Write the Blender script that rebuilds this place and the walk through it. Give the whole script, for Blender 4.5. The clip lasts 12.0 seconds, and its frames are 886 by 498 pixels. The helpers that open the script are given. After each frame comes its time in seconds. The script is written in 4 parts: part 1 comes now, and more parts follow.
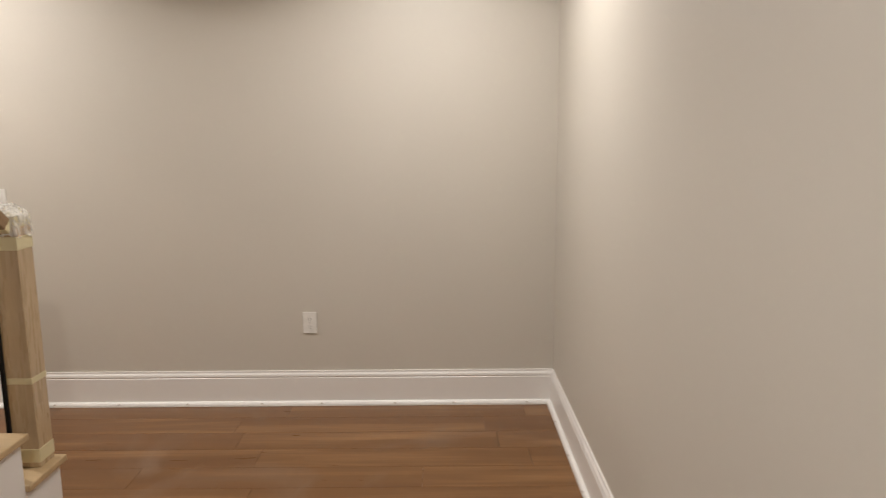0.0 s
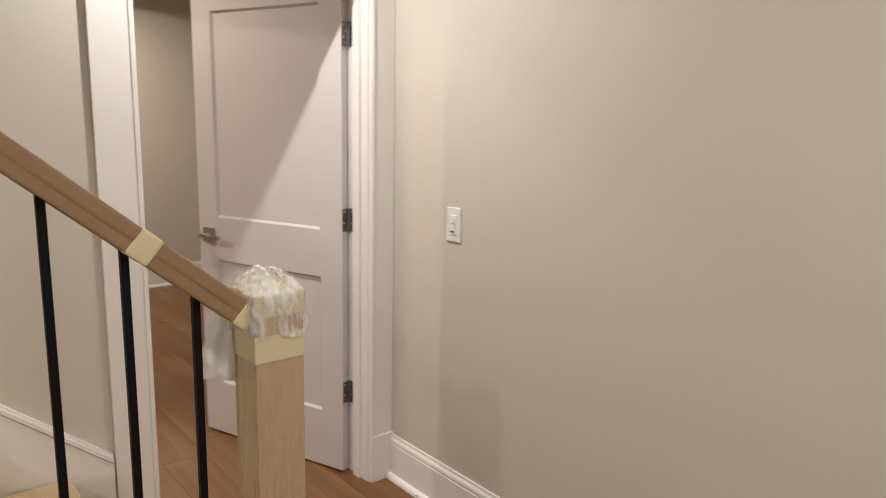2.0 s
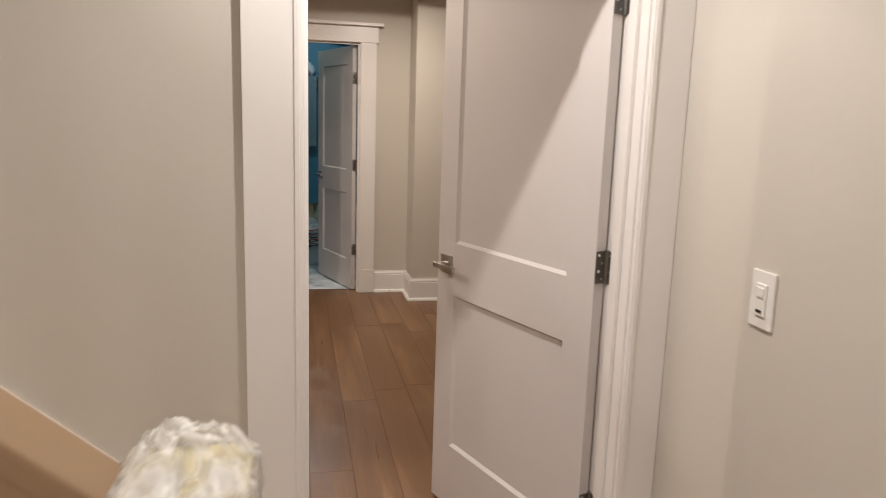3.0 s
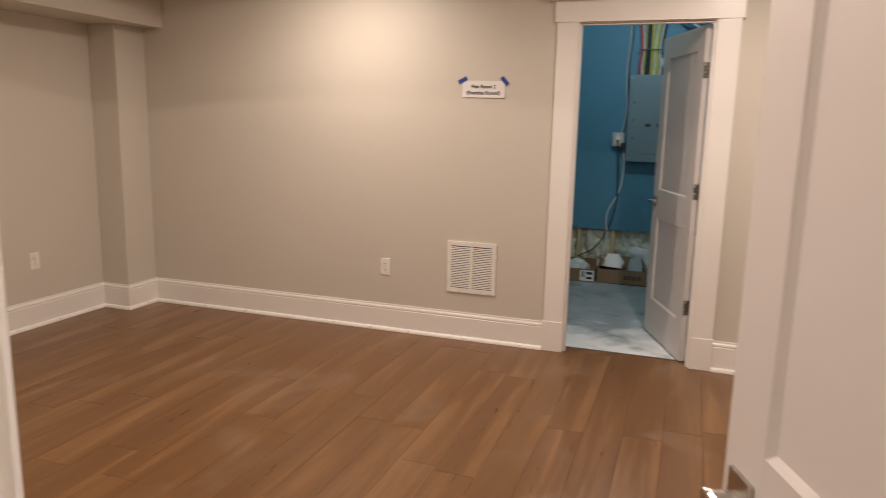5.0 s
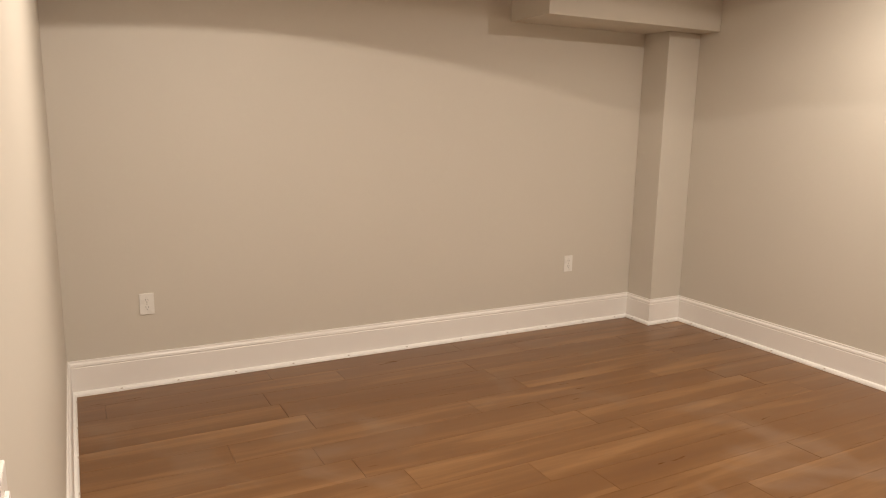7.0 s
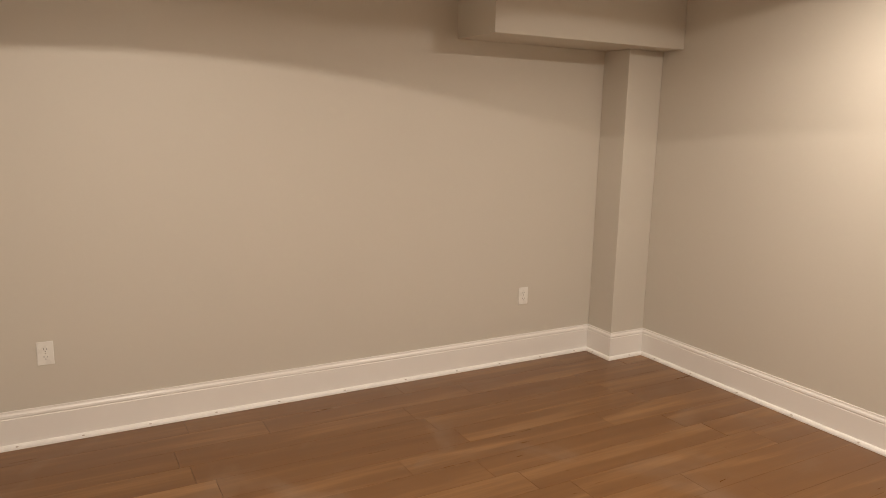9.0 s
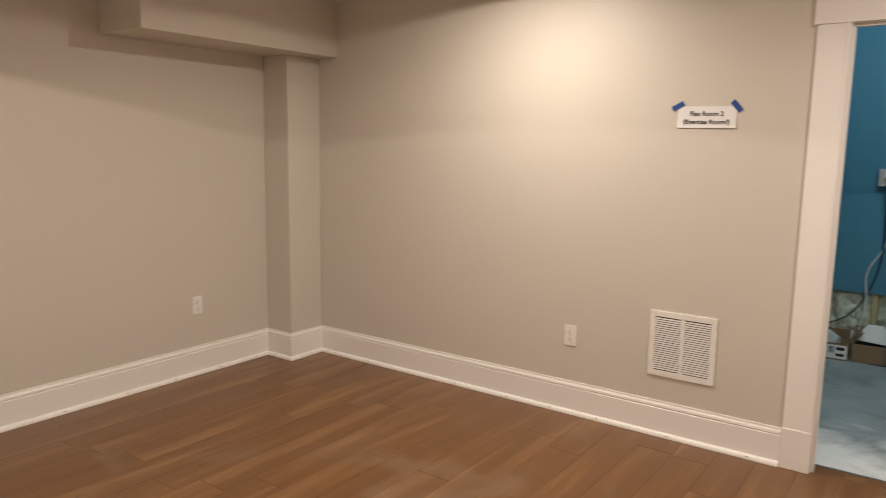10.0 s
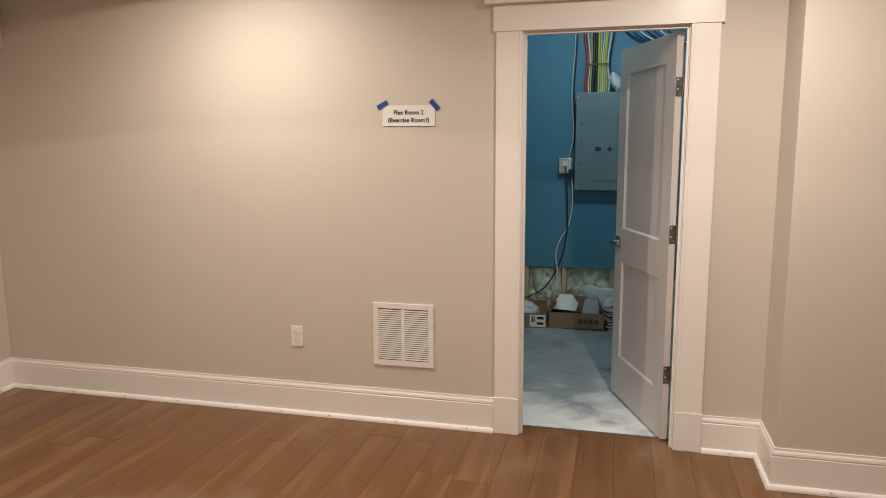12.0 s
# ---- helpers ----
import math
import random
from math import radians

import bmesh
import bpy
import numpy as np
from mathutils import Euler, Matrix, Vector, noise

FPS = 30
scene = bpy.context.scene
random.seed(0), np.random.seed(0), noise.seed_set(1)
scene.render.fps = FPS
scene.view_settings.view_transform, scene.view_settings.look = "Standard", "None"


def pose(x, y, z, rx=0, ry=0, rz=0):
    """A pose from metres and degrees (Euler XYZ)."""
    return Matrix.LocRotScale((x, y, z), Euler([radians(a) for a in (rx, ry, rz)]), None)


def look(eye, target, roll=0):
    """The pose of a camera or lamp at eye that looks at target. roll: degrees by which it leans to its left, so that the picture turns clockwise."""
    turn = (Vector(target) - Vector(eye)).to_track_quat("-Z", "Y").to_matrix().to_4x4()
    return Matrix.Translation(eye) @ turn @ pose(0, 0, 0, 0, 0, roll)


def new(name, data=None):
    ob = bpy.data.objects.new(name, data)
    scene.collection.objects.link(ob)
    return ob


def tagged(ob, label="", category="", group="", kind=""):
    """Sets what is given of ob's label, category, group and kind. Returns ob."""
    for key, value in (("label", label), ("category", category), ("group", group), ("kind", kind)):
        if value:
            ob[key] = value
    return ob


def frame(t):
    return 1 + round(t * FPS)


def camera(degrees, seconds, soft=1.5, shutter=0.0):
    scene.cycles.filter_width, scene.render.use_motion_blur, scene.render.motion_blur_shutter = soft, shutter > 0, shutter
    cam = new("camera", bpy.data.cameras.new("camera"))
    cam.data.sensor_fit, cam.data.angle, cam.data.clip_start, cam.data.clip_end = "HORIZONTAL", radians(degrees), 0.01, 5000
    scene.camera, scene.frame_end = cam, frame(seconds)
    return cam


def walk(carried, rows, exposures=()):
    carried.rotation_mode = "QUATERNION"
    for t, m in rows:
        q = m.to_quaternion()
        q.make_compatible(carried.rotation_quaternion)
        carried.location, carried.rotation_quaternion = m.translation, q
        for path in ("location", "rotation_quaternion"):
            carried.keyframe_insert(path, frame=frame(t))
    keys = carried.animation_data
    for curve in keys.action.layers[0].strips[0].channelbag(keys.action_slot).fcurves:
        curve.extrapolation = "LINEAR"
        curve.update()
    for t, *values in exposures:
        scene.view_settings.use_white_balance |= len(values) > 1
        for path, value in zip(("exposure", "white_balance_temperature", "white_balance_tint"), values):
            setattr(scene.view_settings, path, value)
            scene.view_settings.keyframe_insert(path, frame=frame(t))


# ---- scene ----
cam = camera(64.4, 12.0, soft=0.9, shutter=0.25)
PATH = [
    (0, (-2.376, -6.849, 1.445), (-0.404, -6.852, 1.11), -0.4),
    (0.5, (-1.853, -6.728, 1.4), (0.091, -6.386, 1.076), 0.5),
    (1, (-1.367, -6.71, 1.449), (0.438, -5.923, 1.094), 0.6),
    (1.5, (-0.835, -6.591, 1.425), (0.74, -5.408, 1.08), 0.9),
    (2, (-0.389, -6.45, 1.461), (0.87, -4.938, 1.103), 1.2),
    (2.5, (-0.019, -6.176, 1.434), (0.8, -4.387, 1.079), 1.0),
    (2.7, (0.096, -6.051, 1.44), (0.726, -4.187, 1.081), 1.4),
    (4.3, (0.74, -4.869, 1.449), (0.573, -2.908, 1.093), 1.3),
    (4.5, (0.75, -4.735, 1.446), (0.459, -2.789, 1.089), 1.1),
    (5, (0.691, -4.389, 1.444), (0.044, -2.53, 1.09), 1.3),
    (5.5, (0.604, -4.14, 1.485), (-0.442, -2.478, 1.108), 1.2),
    (6, (0.483, -4.138, 1.511), (-0.903, -2.747, 1.127), 1.1),
    (6.5, (0.532, -4.078, 1.397), (-1.117, -2.997, 1.064), 0.9),
    (7, (0.484, -3.987, 1.455), (-1.255, -3.067, 1.093), 1.1),
    (7.2, (0.453, -3.98, 1.437), (-1.302, -3.088, 1.086), 1.2),
    (9, (0.289, -3.573, 1.61), (-1.434, -2.623, 1.247), 1.3),
    (9.5, (0.383, -3.557, 1.558), (-1.098, -2.251, 1.241), 0.9),
    (10, (0.405, -3.565, 1.497), (-0.749, -1.956, 1.208), 0.9),
    (10.5, (0.467, -3.537, 1.498), (-0.42, -1.768, 1.208), 0.4),
    (11, (0.483, -3.522, 1.528), (-0.193, -1.664, 1.227), 0.1),
    (11.5, (0.492, -3.514, 1.507), (-0.062, -1.615, 1.212), -0.0),
    (12, (0.471, -3.51, 1.523), (-0.011, -1.593, 1.222), -0.3),
]
EXPOSURES = [
    (0, 0.52, 6330, 9), (2.7, 0.50, 6330, 11), (4.5, 0.44, 6600, 14), (5.0, 0.84, 6650, 15), (5.5, 1.04, 6650, 15), (6.5, 1.12, 6520, 11), (7.0, 1.30, 6520, 9),
    (9.0, 1.17, 6540, 9), (9.6, 1.0, 6460, 10), (10.5, 1.0, 6350, 9), (12, 0.93, 6440, 11),
]
walk(cam, [(t, look(eye, target, roll)) for t, eye, target, roll in PATH], EXPOSURES)

# ---- light ----
CEIL = 2.45
world = bpy.data.worlds.new("world")
scene.world = world
world.use_nodes = True
world.node_tree.nodes["Background"].inputs[0].default_value = (0.02, 0.022, 0.03, 1)
world.node_tree.nodes["Background"].inputs[1].default_value = 0.2

WARM = (1.0, 0.938, 0.892)
WARMER = (1.0, 0.862, 0.742)
# The lamp at (0.15, -3.40) is added, unseen, to brighten the open door leaf.
FLEX_LAMPS = ((-1.42, -0.76, 12.5, 0.03), (-1.42, -3.20, 8, 0.02), (0.88, -1.14, 16, 0.03), (0.15, -3.40, 6.5, 0.03))
FLEX_CONES = ((-1.42, -3.20, 22),)
HALL_LAMPS = ((0.42, -4.470, 14, 0.03), (0.30, -6.78, 15, 0.06), (-1.9, -6.3, 17, 0.12))


def disc(name, x, y, z, watts, colour, size):
    data = bpy.data.lights.new(name, "AREA")
    data.shape, data.size, data.energy, data.color = "DISK", size, watts, colour
    ob = new(name, data)
    ob.matrix_world = pose(x, y, z)
    return ob


def cone(name, x, y, z, watts, colour):
    data = bpy.data.lights.new(name, "SPOT")
    data.energy, data.color, data.spot_size, data.spot_blend, data.shadow_soft_size = watts, colour, radians(152.6), 0.03, 0.010
    ob = new(name, data)
    ob.matrix_world = pose(x, y, z)
    return ob


for lx, ly, watts in FLEX_CONES:
    cone("downlight_beam", lx, ly, CEIL - 0.027, watts, WARMER)
for lx, ly, watts, wide in FLEX_LAMPS:
    disc("downlight_beam", lx, ly, CEIL - 0.015, watts, WARMER, wide)
for lx, ly, watts, wide in HALL_LAMPS:
    disc("downlight_beam", lx, ly, CEIL - 0.004, watts, WARM, wide)
BULB = (0.33, 1.05, 2.50)
utility = bpy.data.lights.new("bulb_light", "POINT")
utility.energy, utility.color, utility.shadow_soft_size = 16.5, (0.66, 0.88, 1.0), 0.04
new("bulb_light", utility).matrix_world = pose(*BULB)


# ---- materials ----
def mat(name, colour, rough=0.5, metal=0.0, var=0.06, scale=6.0, grain=0.0, grain_scale=200.0, bump=0.0, bump_scale=300.0, stretch=(1, 1, 1),
        per_object=0.0, dust=0.0, spec=0.5, coat=0.0, transmission=0.0, alpha=1.0):
    m = bpy.data.materials.new(name)
    m.use_nodes = True
    n, l = m.node_tree.nodes, m.node_tree.links
    b = n["Principled BSDF"]
    b.inputs["Metallic"].default_value = metal
    b.inputs["Specular IOR Level"].default_value = spec
    b.inputs["Coat Weight"].default_value = coat
    b.inputs["Transmission Weight"].default_value = transmission
    b.inputs["Alpha"].default_value = alpha
    tc, mp = n.new("ShaderNodeTexCoord"), n.new("ShaderNodeMapping")
    mp.inputs["Scale"].default_value = stretch
    l.new(tc.outputs["Object"], mp.inputs["Vector"])
    vec = mp.outputs["Vector"]
    info = n.new("ShaderNodeObjectInfo")
    if per_object:
        add = n.new("ShaderNodeVectorMath")
        add.operation = "MULTIPLY_ADD"
        l.new(info.outputs["Random"], add.inputs[0])
        add.inputs[1].default_value = (37, 91, 53)
        l.new(vec, add.inputs[2])
        vec = add.outputs[0]
    big = n.new("ShaderNodeTexNoise")
    big.inputs["Scale"].default_value, big.inputs["Detail"].default_value = scale, 3
    fine = n.new("ShaderNodeTexNoise")
    fine.inputs["Scale"].default_value, fine.inputs["Detail"].default_value = grain_scale, 4
    l.new(vec, big.inputs["Vector"])
    l.new(vec, fine.inputs["Vector"])

    def math_node(op, a, b2):
        k = n.new("ShaderNodeMath")
        k.operation = op
        for i, v in enumerate((a, b2)):
            if isinstance(v, (int, float)):
                k.inputs[i].default_value = v
            else:
                l.new(v, k.inputs[i])
        return k.outputs[0]
    value = math_node("ADD", math_node("MULTIPLY", math_node("SUBTRACT", big.outputs["Fac"], 0.5), 2 * var), 1.0)
    if grain:
        value = math_node("ADD", value, math_node("MULTIPLY", math_node("SUBTRACT", fine.outputs["Fac"], 0.5), 2 * grain))
    if per_object:
        value = math_node("ADD", value, math_node("MULTIPLY", math_node("SUBTRACT", info.outputs["Random"], 0.5), 2 * per_object))
    hsv = n.new("ShaderNodeHueSaturation")
    hsv.inputs["Color"].default_value = (*colour, 1)
    l.new(value, hsv.inputs["Value"])
    colour_out = hsv.outputs["Color"]
    if dust:
        geo, haze, mix = n.new("ShaderNodeNewGeometry"), n.new("ShaderNodeTexNoise"), n.new("ShaderNodeMix")
        haze.inputs["Scale"].default_value, haze.inputs["Detail"].default_value, haze.inputs["Distortion"].default_value = 1.8, 5, 0.8
        l.new(geo.outputs["Position"], haze.inputs["Vector"])
        mix.data_type = "RGBA"
        l.new(math_node("MULTIPLY", math_node("MAXIMUM", math_node("SUBTRACT", haze.outputs["Fac"], 0.52), 0.0), dust * 6), mix.inputs["Factor"])
        l.new(colour_out, mix.inputs["A"])
        mix.inputs["B"].default_value = (0.42, 0.36, 0.30, 1)
        colour_out = mix.outputs["Result"]
    l.new(colour_out, b.inputs["Base Color"])
    l.new(math_node("ADD", math_node("MULTIPLY", math_node("SUBTRACT", big.outputs["Fac"], 0.5), 0.16), rough), b.inputs["Roughness"])
    if bump:
        relief = n.new("ShaderNodeTexNoise")
        relief.inputs["Scale"].default_value, relief.inputs["Detail"].default_value = bump_scale, 3
        l.new(vec, relief.inputs["Vector"])
        bp = n.new("ShaderNodeBump")
        bp.inputs["Strength"].default_value, bp.inputs["Distance"].default_value = bump, 0.002
        l.new(relief.outputs["Fac"], bp.inputs["Height"])
        l.new(bp.outputs["Normal"], b.inputs["Normal"])
    return m


def glow(name, colour, strength):
    m = bpy.data.materials.new(name)
    m.use_nodes = True
    b = m.node_tree.nodes["Principled BSDF"]
    b.inputs["Emission Color"].default_value, b.inputs["Emission Strength"].default_value = (*colour, 1), strength
    return m


def film_material(name):
    """Clear plastic film: mostly see-through, milky along its creases."""
    m = mat(name, (0.86, 0.84, 0.79), 0.32, var=0.04, scale=14, bump=0.6, bump_scale=60, spec=0.5)
    n, l = m.node_tree.nodes, m.node_tree.links
    tc, mp, tex, ramp = n.new("ShaderNodeTexCoord"), n.new("ShaderNodeMapping"), n.new("ShaderNodeTexNoise"), n.new("ShaderNodeMapRange")
    mp.inputs["Rotation"].default_value, mp.inputs["Scale"].default_value = (0.5, 0.6, 0), (30, 30, 9)
    l.new(tc.outputs["Object"], mp.inputs["Vector"])
    l.new(mp.outputs["Vector"], tex.inputs["Vector"])
    tex.inputs["Scale"].default_value, tex.inputs["Detail"].default_value, tex.inputs["Distortion"].default_value = 1.0, 4, 1.5
    for k, v in (("From Min", 0.40), ("From Max", 0.66), ("To Min", 0.14), ("To Max", 0.90)):
        ramp.inputs[k].default_value = v
    l.new(tex.outputs["Fac"], ramp.inputs["Value"])
    l.new(ramp.outputs["Result"], n["Principled BSDF"].inputs["Alpha"])
    return m


WALL = mat("wall_paint", (0.598, 0.557, 0.484), 0.55, var=0.025, scale=1.3, grain=0.012, grain_scale=60, bump=0.12, bump_scale=420)
CEILING = mat("ceiling_paint", (0.78, 0.76, 0.72), 0.8, var=0.02, scale=2, bump=0.1, bump_scale=300)
TRIM = mat("trim_paint", (0.82, 0.79, 0.75), 0.32, var=0.02, scale=3, bump=0.02, bump_scale=60)
# White leaves get less light than the casings; this dimness is in the colour.
DOORPAINT_DIMMED = mat("door_paint_dimmed", (0.612, 0.575, 0.552), 0.36, var=0.02, scale=3, bump=0.05, bump_scale=120)
CAULK = mat("shoe_paint", (0.87, 0.85, 0.81), 0.42, var=0.06, scale=9, grain=0.04, grain_scale=40, bump=0.2, bump_scale=60)
FILLER = mat("nail_filler", (0.52, 0.46, 0.40), 0.7)


def plank_material():
    """Oak-look plank: long pale and dark streaks, fine grain, a tone for each plank, and pale smudges of building dust."""
    m = bpy.data.materials.new("oak_plank")
    m.use_nodes = True
    n, l = m.node_tree.nodes, m.node_tree.links
    b = n["Principled BSDF"]
    b.inputs["Specular IOR Level"].default_value = 0.42
    tc, info, geo = n.new("ShaderNodeTexCoord"), n.new("ShaderNodeObjectInfo"), n.new("ShaderNodeNewGeometry")

    def math_node(op, a, b2):
        k = n.new("ShaderNodeMath")
        k.operation = op
        for i, v in enumerate((a, b2)):
            if isinstance(v, (int, float)):
                k.inputs[i].default_value = v
            else:
                l.new(v, k.inputs[i])
        return k.outputs[0]

    def streaks(scale, detail, distortion):
        mul, add, tex = n.new("ShaderNodeVectorMath"), n.new("ShaderNodeVectorMath"), n.new("ShaderNodeTexNoise")
        mul.operation, add.operation = "MULTIPLY", "MULTIPLY_ADD"
        l.new(tc.outputs["Object"], mul.inputs[0])
        mul.inputs[1].default_value = scale
        l.new(info.outputs["Random"], add.inputs[0])
        add.inputs[1].default_value = (41, 83, 57)
        l.new(mul.outputs[0], add.inputs[2])
        l.new(add.outputs[0], tex.inputs["Vector"])
        tex.inputs["Scale"].default_value, tex.inputs["Detail"].default_value, tex.inputs["Distortion"].default_value = 1.0, detail, distortion
        return math_node("SUBTRACT", tex.outputs["Fac"], 0.5)
    broad, figure, grain = streaks((11, 0.8, 1), 2, 0.5), streaks((38, 2.2, 1), 3, 0.9), streaks((160, 6, 1), 2, 0.2)
    tone = math_node("SUBTRACT", info.outputs["Random"], 0.5)
    value = math_node("ADD", math_node("MULTIPLY", broad, 1.0), math_node("MULTIPLY", figure, 0.36))
    value = math_node("ADD", value, math_node("ADD", math_node("MULTIPLY", grain, 0.16), math_node("MULTIPLY", tone, 0.10)))
    ramp = n.new("ShaderNodeValToRGB")
    el = ramp.color_ramp.elements
    el[0].position, el[0].color = 0.05, (0.138, 0.059, 0.019, 1)
    el[1].position, el[1].color = 0.95, (0.320, 0.170, 0.070, 1)
    mid = el.new(0.5)
    mid.color = (0.178, 0.083, 0.028, 1)
    l.new(math_node("ADD", value, 0.48), ramp.inputs["Fac"])
    haze, mix = n.new("ShaderNodeTexNoise"), n.new("ShaderNodeMix")
    haze.inputs["Scale"].default_value, haze.inputs["Detail"].default_value, haze.inputs["Distortion"].default_value = 2.2, 5, 0.8
    l.new(geo.outputs["Position"], haze.inputs["Vector"])
    dusty = math_node("MAXIMUM", math_node("SUBTRACT", haze.outputs["Fac"], 0.55), 0.0)
    mix.data_type = "RGBA"
    l.new(math_node("MULTIPLY", dusty, 0.85), mix.inputs["Factor"])
    l.new(ramp.outputs["Color"], mix.inputs["A"])
    mix.inputs["B"].default_value = (0.42, 0.36, 0.30, 1)
    l.new(mix.outputs["Result"], b.inputs["Base Color"])
    l.new(math_node("ADD", math_node("ADD", math_node("MULTIPLY", figure, 0.16), math_node("MULTIPLY", dusty, 0.6)), 0.31), b.inputs["Roughness"])
    bump = n.new("ShaderNodeBump")
    bump.inputs["Strength"].default_value, bump.inputs["Distance"].default_value = 0.10, 0.001
    l.new(grain, bump.inputs["Height"])
    l.new(bump.outputs["Normal"], b.inputs["Normal"])
    return m


PLANK = plank_material()
GAP = mat("plank_joint", (0.085, 0.045, 0.022), 0.8)
OAK = mat("raw_oak", (0.50, 0.36, 0.20), 0.5, var=0.10, scale=3, grain=0.12, grain_scale=18, bump=0.1, bump_scale=40, stretch=(12, 1, 12), per_object=0.05)
KRAFT = mat("kraft_cardboard", (0.285, 0.182, 0.097), 0.75, var=0.07, scale=7, grain=0.06, grain_scale=90, bump=0.15, bump_scale=120)
WRAP = mat("newel_wrap", (0.47, 0.345, 0.205), 0.28, var=0.12, scale=5, grain=0.10, grain_scale=26, bump=0.5, bump_scale=14, stretch=(14, 14, 1.2), coat=0.25)
TAPE = mat("masking_tape", (0.66, 0.58, 0.36), 0.55, var=0.05, scale=20, bump=0.25, bump_scale=150)
PLASTIC = mat("plastic_film", (0.84, 0.82, 0.77), 0.68, var=0.05, scale=14, bump=0.5, bump_scale=70, alpha=0.5, spec=0.2)
FILM = film_material("clear_film")
BLACK = mat("black_iron", (0.004, 0.0036, 0.0033), 0.6, spec=0.18, var=0.1, scale=30, bump=0.08, bump_scale=250)
NICKEL = mat("satin_nickel", (0.50, 0.47, 0.43), 0.3, metal=1.0, var=0.1, scale=30, grain=0.05)
HINGE = mat("hinge_steel", (0.30, 0.285, 0.265), 0.40, metal=1.0, var=0.25, scale=60, grain=0.1)
DEVICE = mat("white_device", (0.80, 0.78, 0.73), 0.28, var=0.015, scale=20)
ENAMEL = mat("stamped_enamel", (0.72, 0.70, 0.66), 0.6, var=0.02, scale=20, spec=0.25)
SLOT = mat("dark_slot", (0.02, 0.018, 0.016), 0.6)
PAPER = mat("white_paper", (0.78, 0.77, 0.755), 0.7, var=0.02, scale=14, bump=0.1, bump_scale=25)
INK = mat("black_ink", (0.015, 0.015, 0.017), 0.6)
BLUETAPE = mat("blue_tape", (0.009, 0.056, 0.273), 0.55, var=0.08, scale=30, bump=0.2, bump_scale=120)
BLUEWALL = mat("blue_board", (0.062, 0.215, 0.315), 0.6, var=0.09, scale=1.6, grain=0.05, grain_scale=30, bump=0.15, bump_scale=150)
CONCRETE = mat("concrete", (0.42, 0.46, 0.48), 0.6, var=0.40, scale=3.0, grain=0.16, grain_scale=34, bump=0.3, bump_scale=60)


def whiten_slab(m, colour):
    """Whitens the slab near the threshold, raggedly further in, under dark stains."""
    n, l = m.node_tree.nodes, m.node_tree.links
    b = n["Principled BSDF"]
    old = b.inputs["Base Color"].links[0].from_socket
    geo, sep, mix = n.new("ShaderNodeNewGeometry"), n.new("ShaderNodeSeparateXYZ"), n.new("ShaderNodeMix")
    ragged = n.new("ShaderNodeTexNoise")
    ragged.inputs["Scale"].default_value, ragged.inputs["Detail"].default_value, ragged.inputs["Distortion"].default_value = 3.4, 5, 0.5
    l.new(geo.outputs["Position"], sep.inputs[0])
    l.new(geo.outputs["Position"], ragged.inputs["Vector"])
    ramp, add = n.new("ShaderNodeMapRange"), n.new("ShaderNodeMath")
    for k, v in (("From Min", 0.35), ("From Max", 1.0), ("To Min", 1.15), ("To Max", -0.5)):
        ramp.inputs[k].default_value = v
    l.new(sep.outputs["Y"], ramp.inputs["Value"])
    spread = n.new("ShaderNodeMapRange")
    for k, v in (("From Min", 0.3), ("From Max", 0.7), ("To Min", -0.95), ("To Max", 0.75)):
        spread.inputs[k].default_value = v
    l.new(ragged.outputs["Fac"], spread.inputs["Value"])
    add.use_clamp = True
    l.new(ramp.outputs["Result"], add.inputs[0])
    l.new(spread.outputs["Result"], add.inputs[1])
    mix.data_type = "RGBA"
    l.new(add.outputs[0], mix.inputs["Factor"])
    l.new(old, mix.inputs["A"])
    mix.inputs["B"].default_value = (*colour, 1)
    stain, dirt, foul = n.new("ShaderNodeTexNoise"), n.new("ShaderNodeMapRange"), n.new("ShaderNodeMix")
    stain.inputs["Scale"].default_value, stain.inputs["Detail"].default_value, stain.inputs["Distortion"].default_value = 2.6, 6, 0.7
    l.new(geo.outputs["Position"], stain.inputs["Vector"])
    for k, v in (("From Min", 0.53), ("From Max", 0.70), ("To Min", 0.0), ("To Max", 0.75)):
        dirt.inputs[k].default_value = v
    l.new(stain.outputs["Fac"], dirt.inputs["Value"])
    foul.data_type = "RGBA"
    l.new(dirt.outputs["Result"], foul.inputs["Factor"])
    l.new(mix.outputs["Result"], foul.inputs["A"])
    foul.inputs["B"].default_value = (0.13, 0.135, 0.12, 1)
    l.new(foul.outputs["Result"], b.inputs["Base Color"])
    return m


SLAB = whiten_slab(mat("slab_concrete", (0.32, 0.36, 0.38), 0.55, var=0.45, scale=3.2, grain=0.16, grain_scale=34, bump=0.3, bump_scale=60), (0.80, 0.82, 0.82))
GREYPANEL = mat("grey_enamel", (0.13, 0.205, 0.24), 0.4, var=0.05, scale=5, bump=0.05)
LUMBER = mat("stud_lumber", (0.50, 0.42, 0.24), 0.7, var=0.12, scale=6, grain=0.1, grain_scale=20, stretch=(8, 8, 1))
INSULATION = mat("insulation_film", (0.60, 0.62, 0.50), 0.3, var=0.45, scale=9, grain=0.2, grain_scale=30, bump=0.9, bump_scale=25)
CARTON = mat("carton_board", (0.25, 0.165, 0.095), 0.8, var=0.07, scale=7, grain=0.05, grain_scale=80)
SCRAP = mat("clear_bag", (0.78, 0.82, 0.84), 0.25, var=0.2, scale=16, bump=1.0, bump_scale=30, alpha=0.8)
STEEL = mat("galvanised", (0.62, 0.66, 0.68), 0.3, metal=1.0, var=0.15, scale=30)
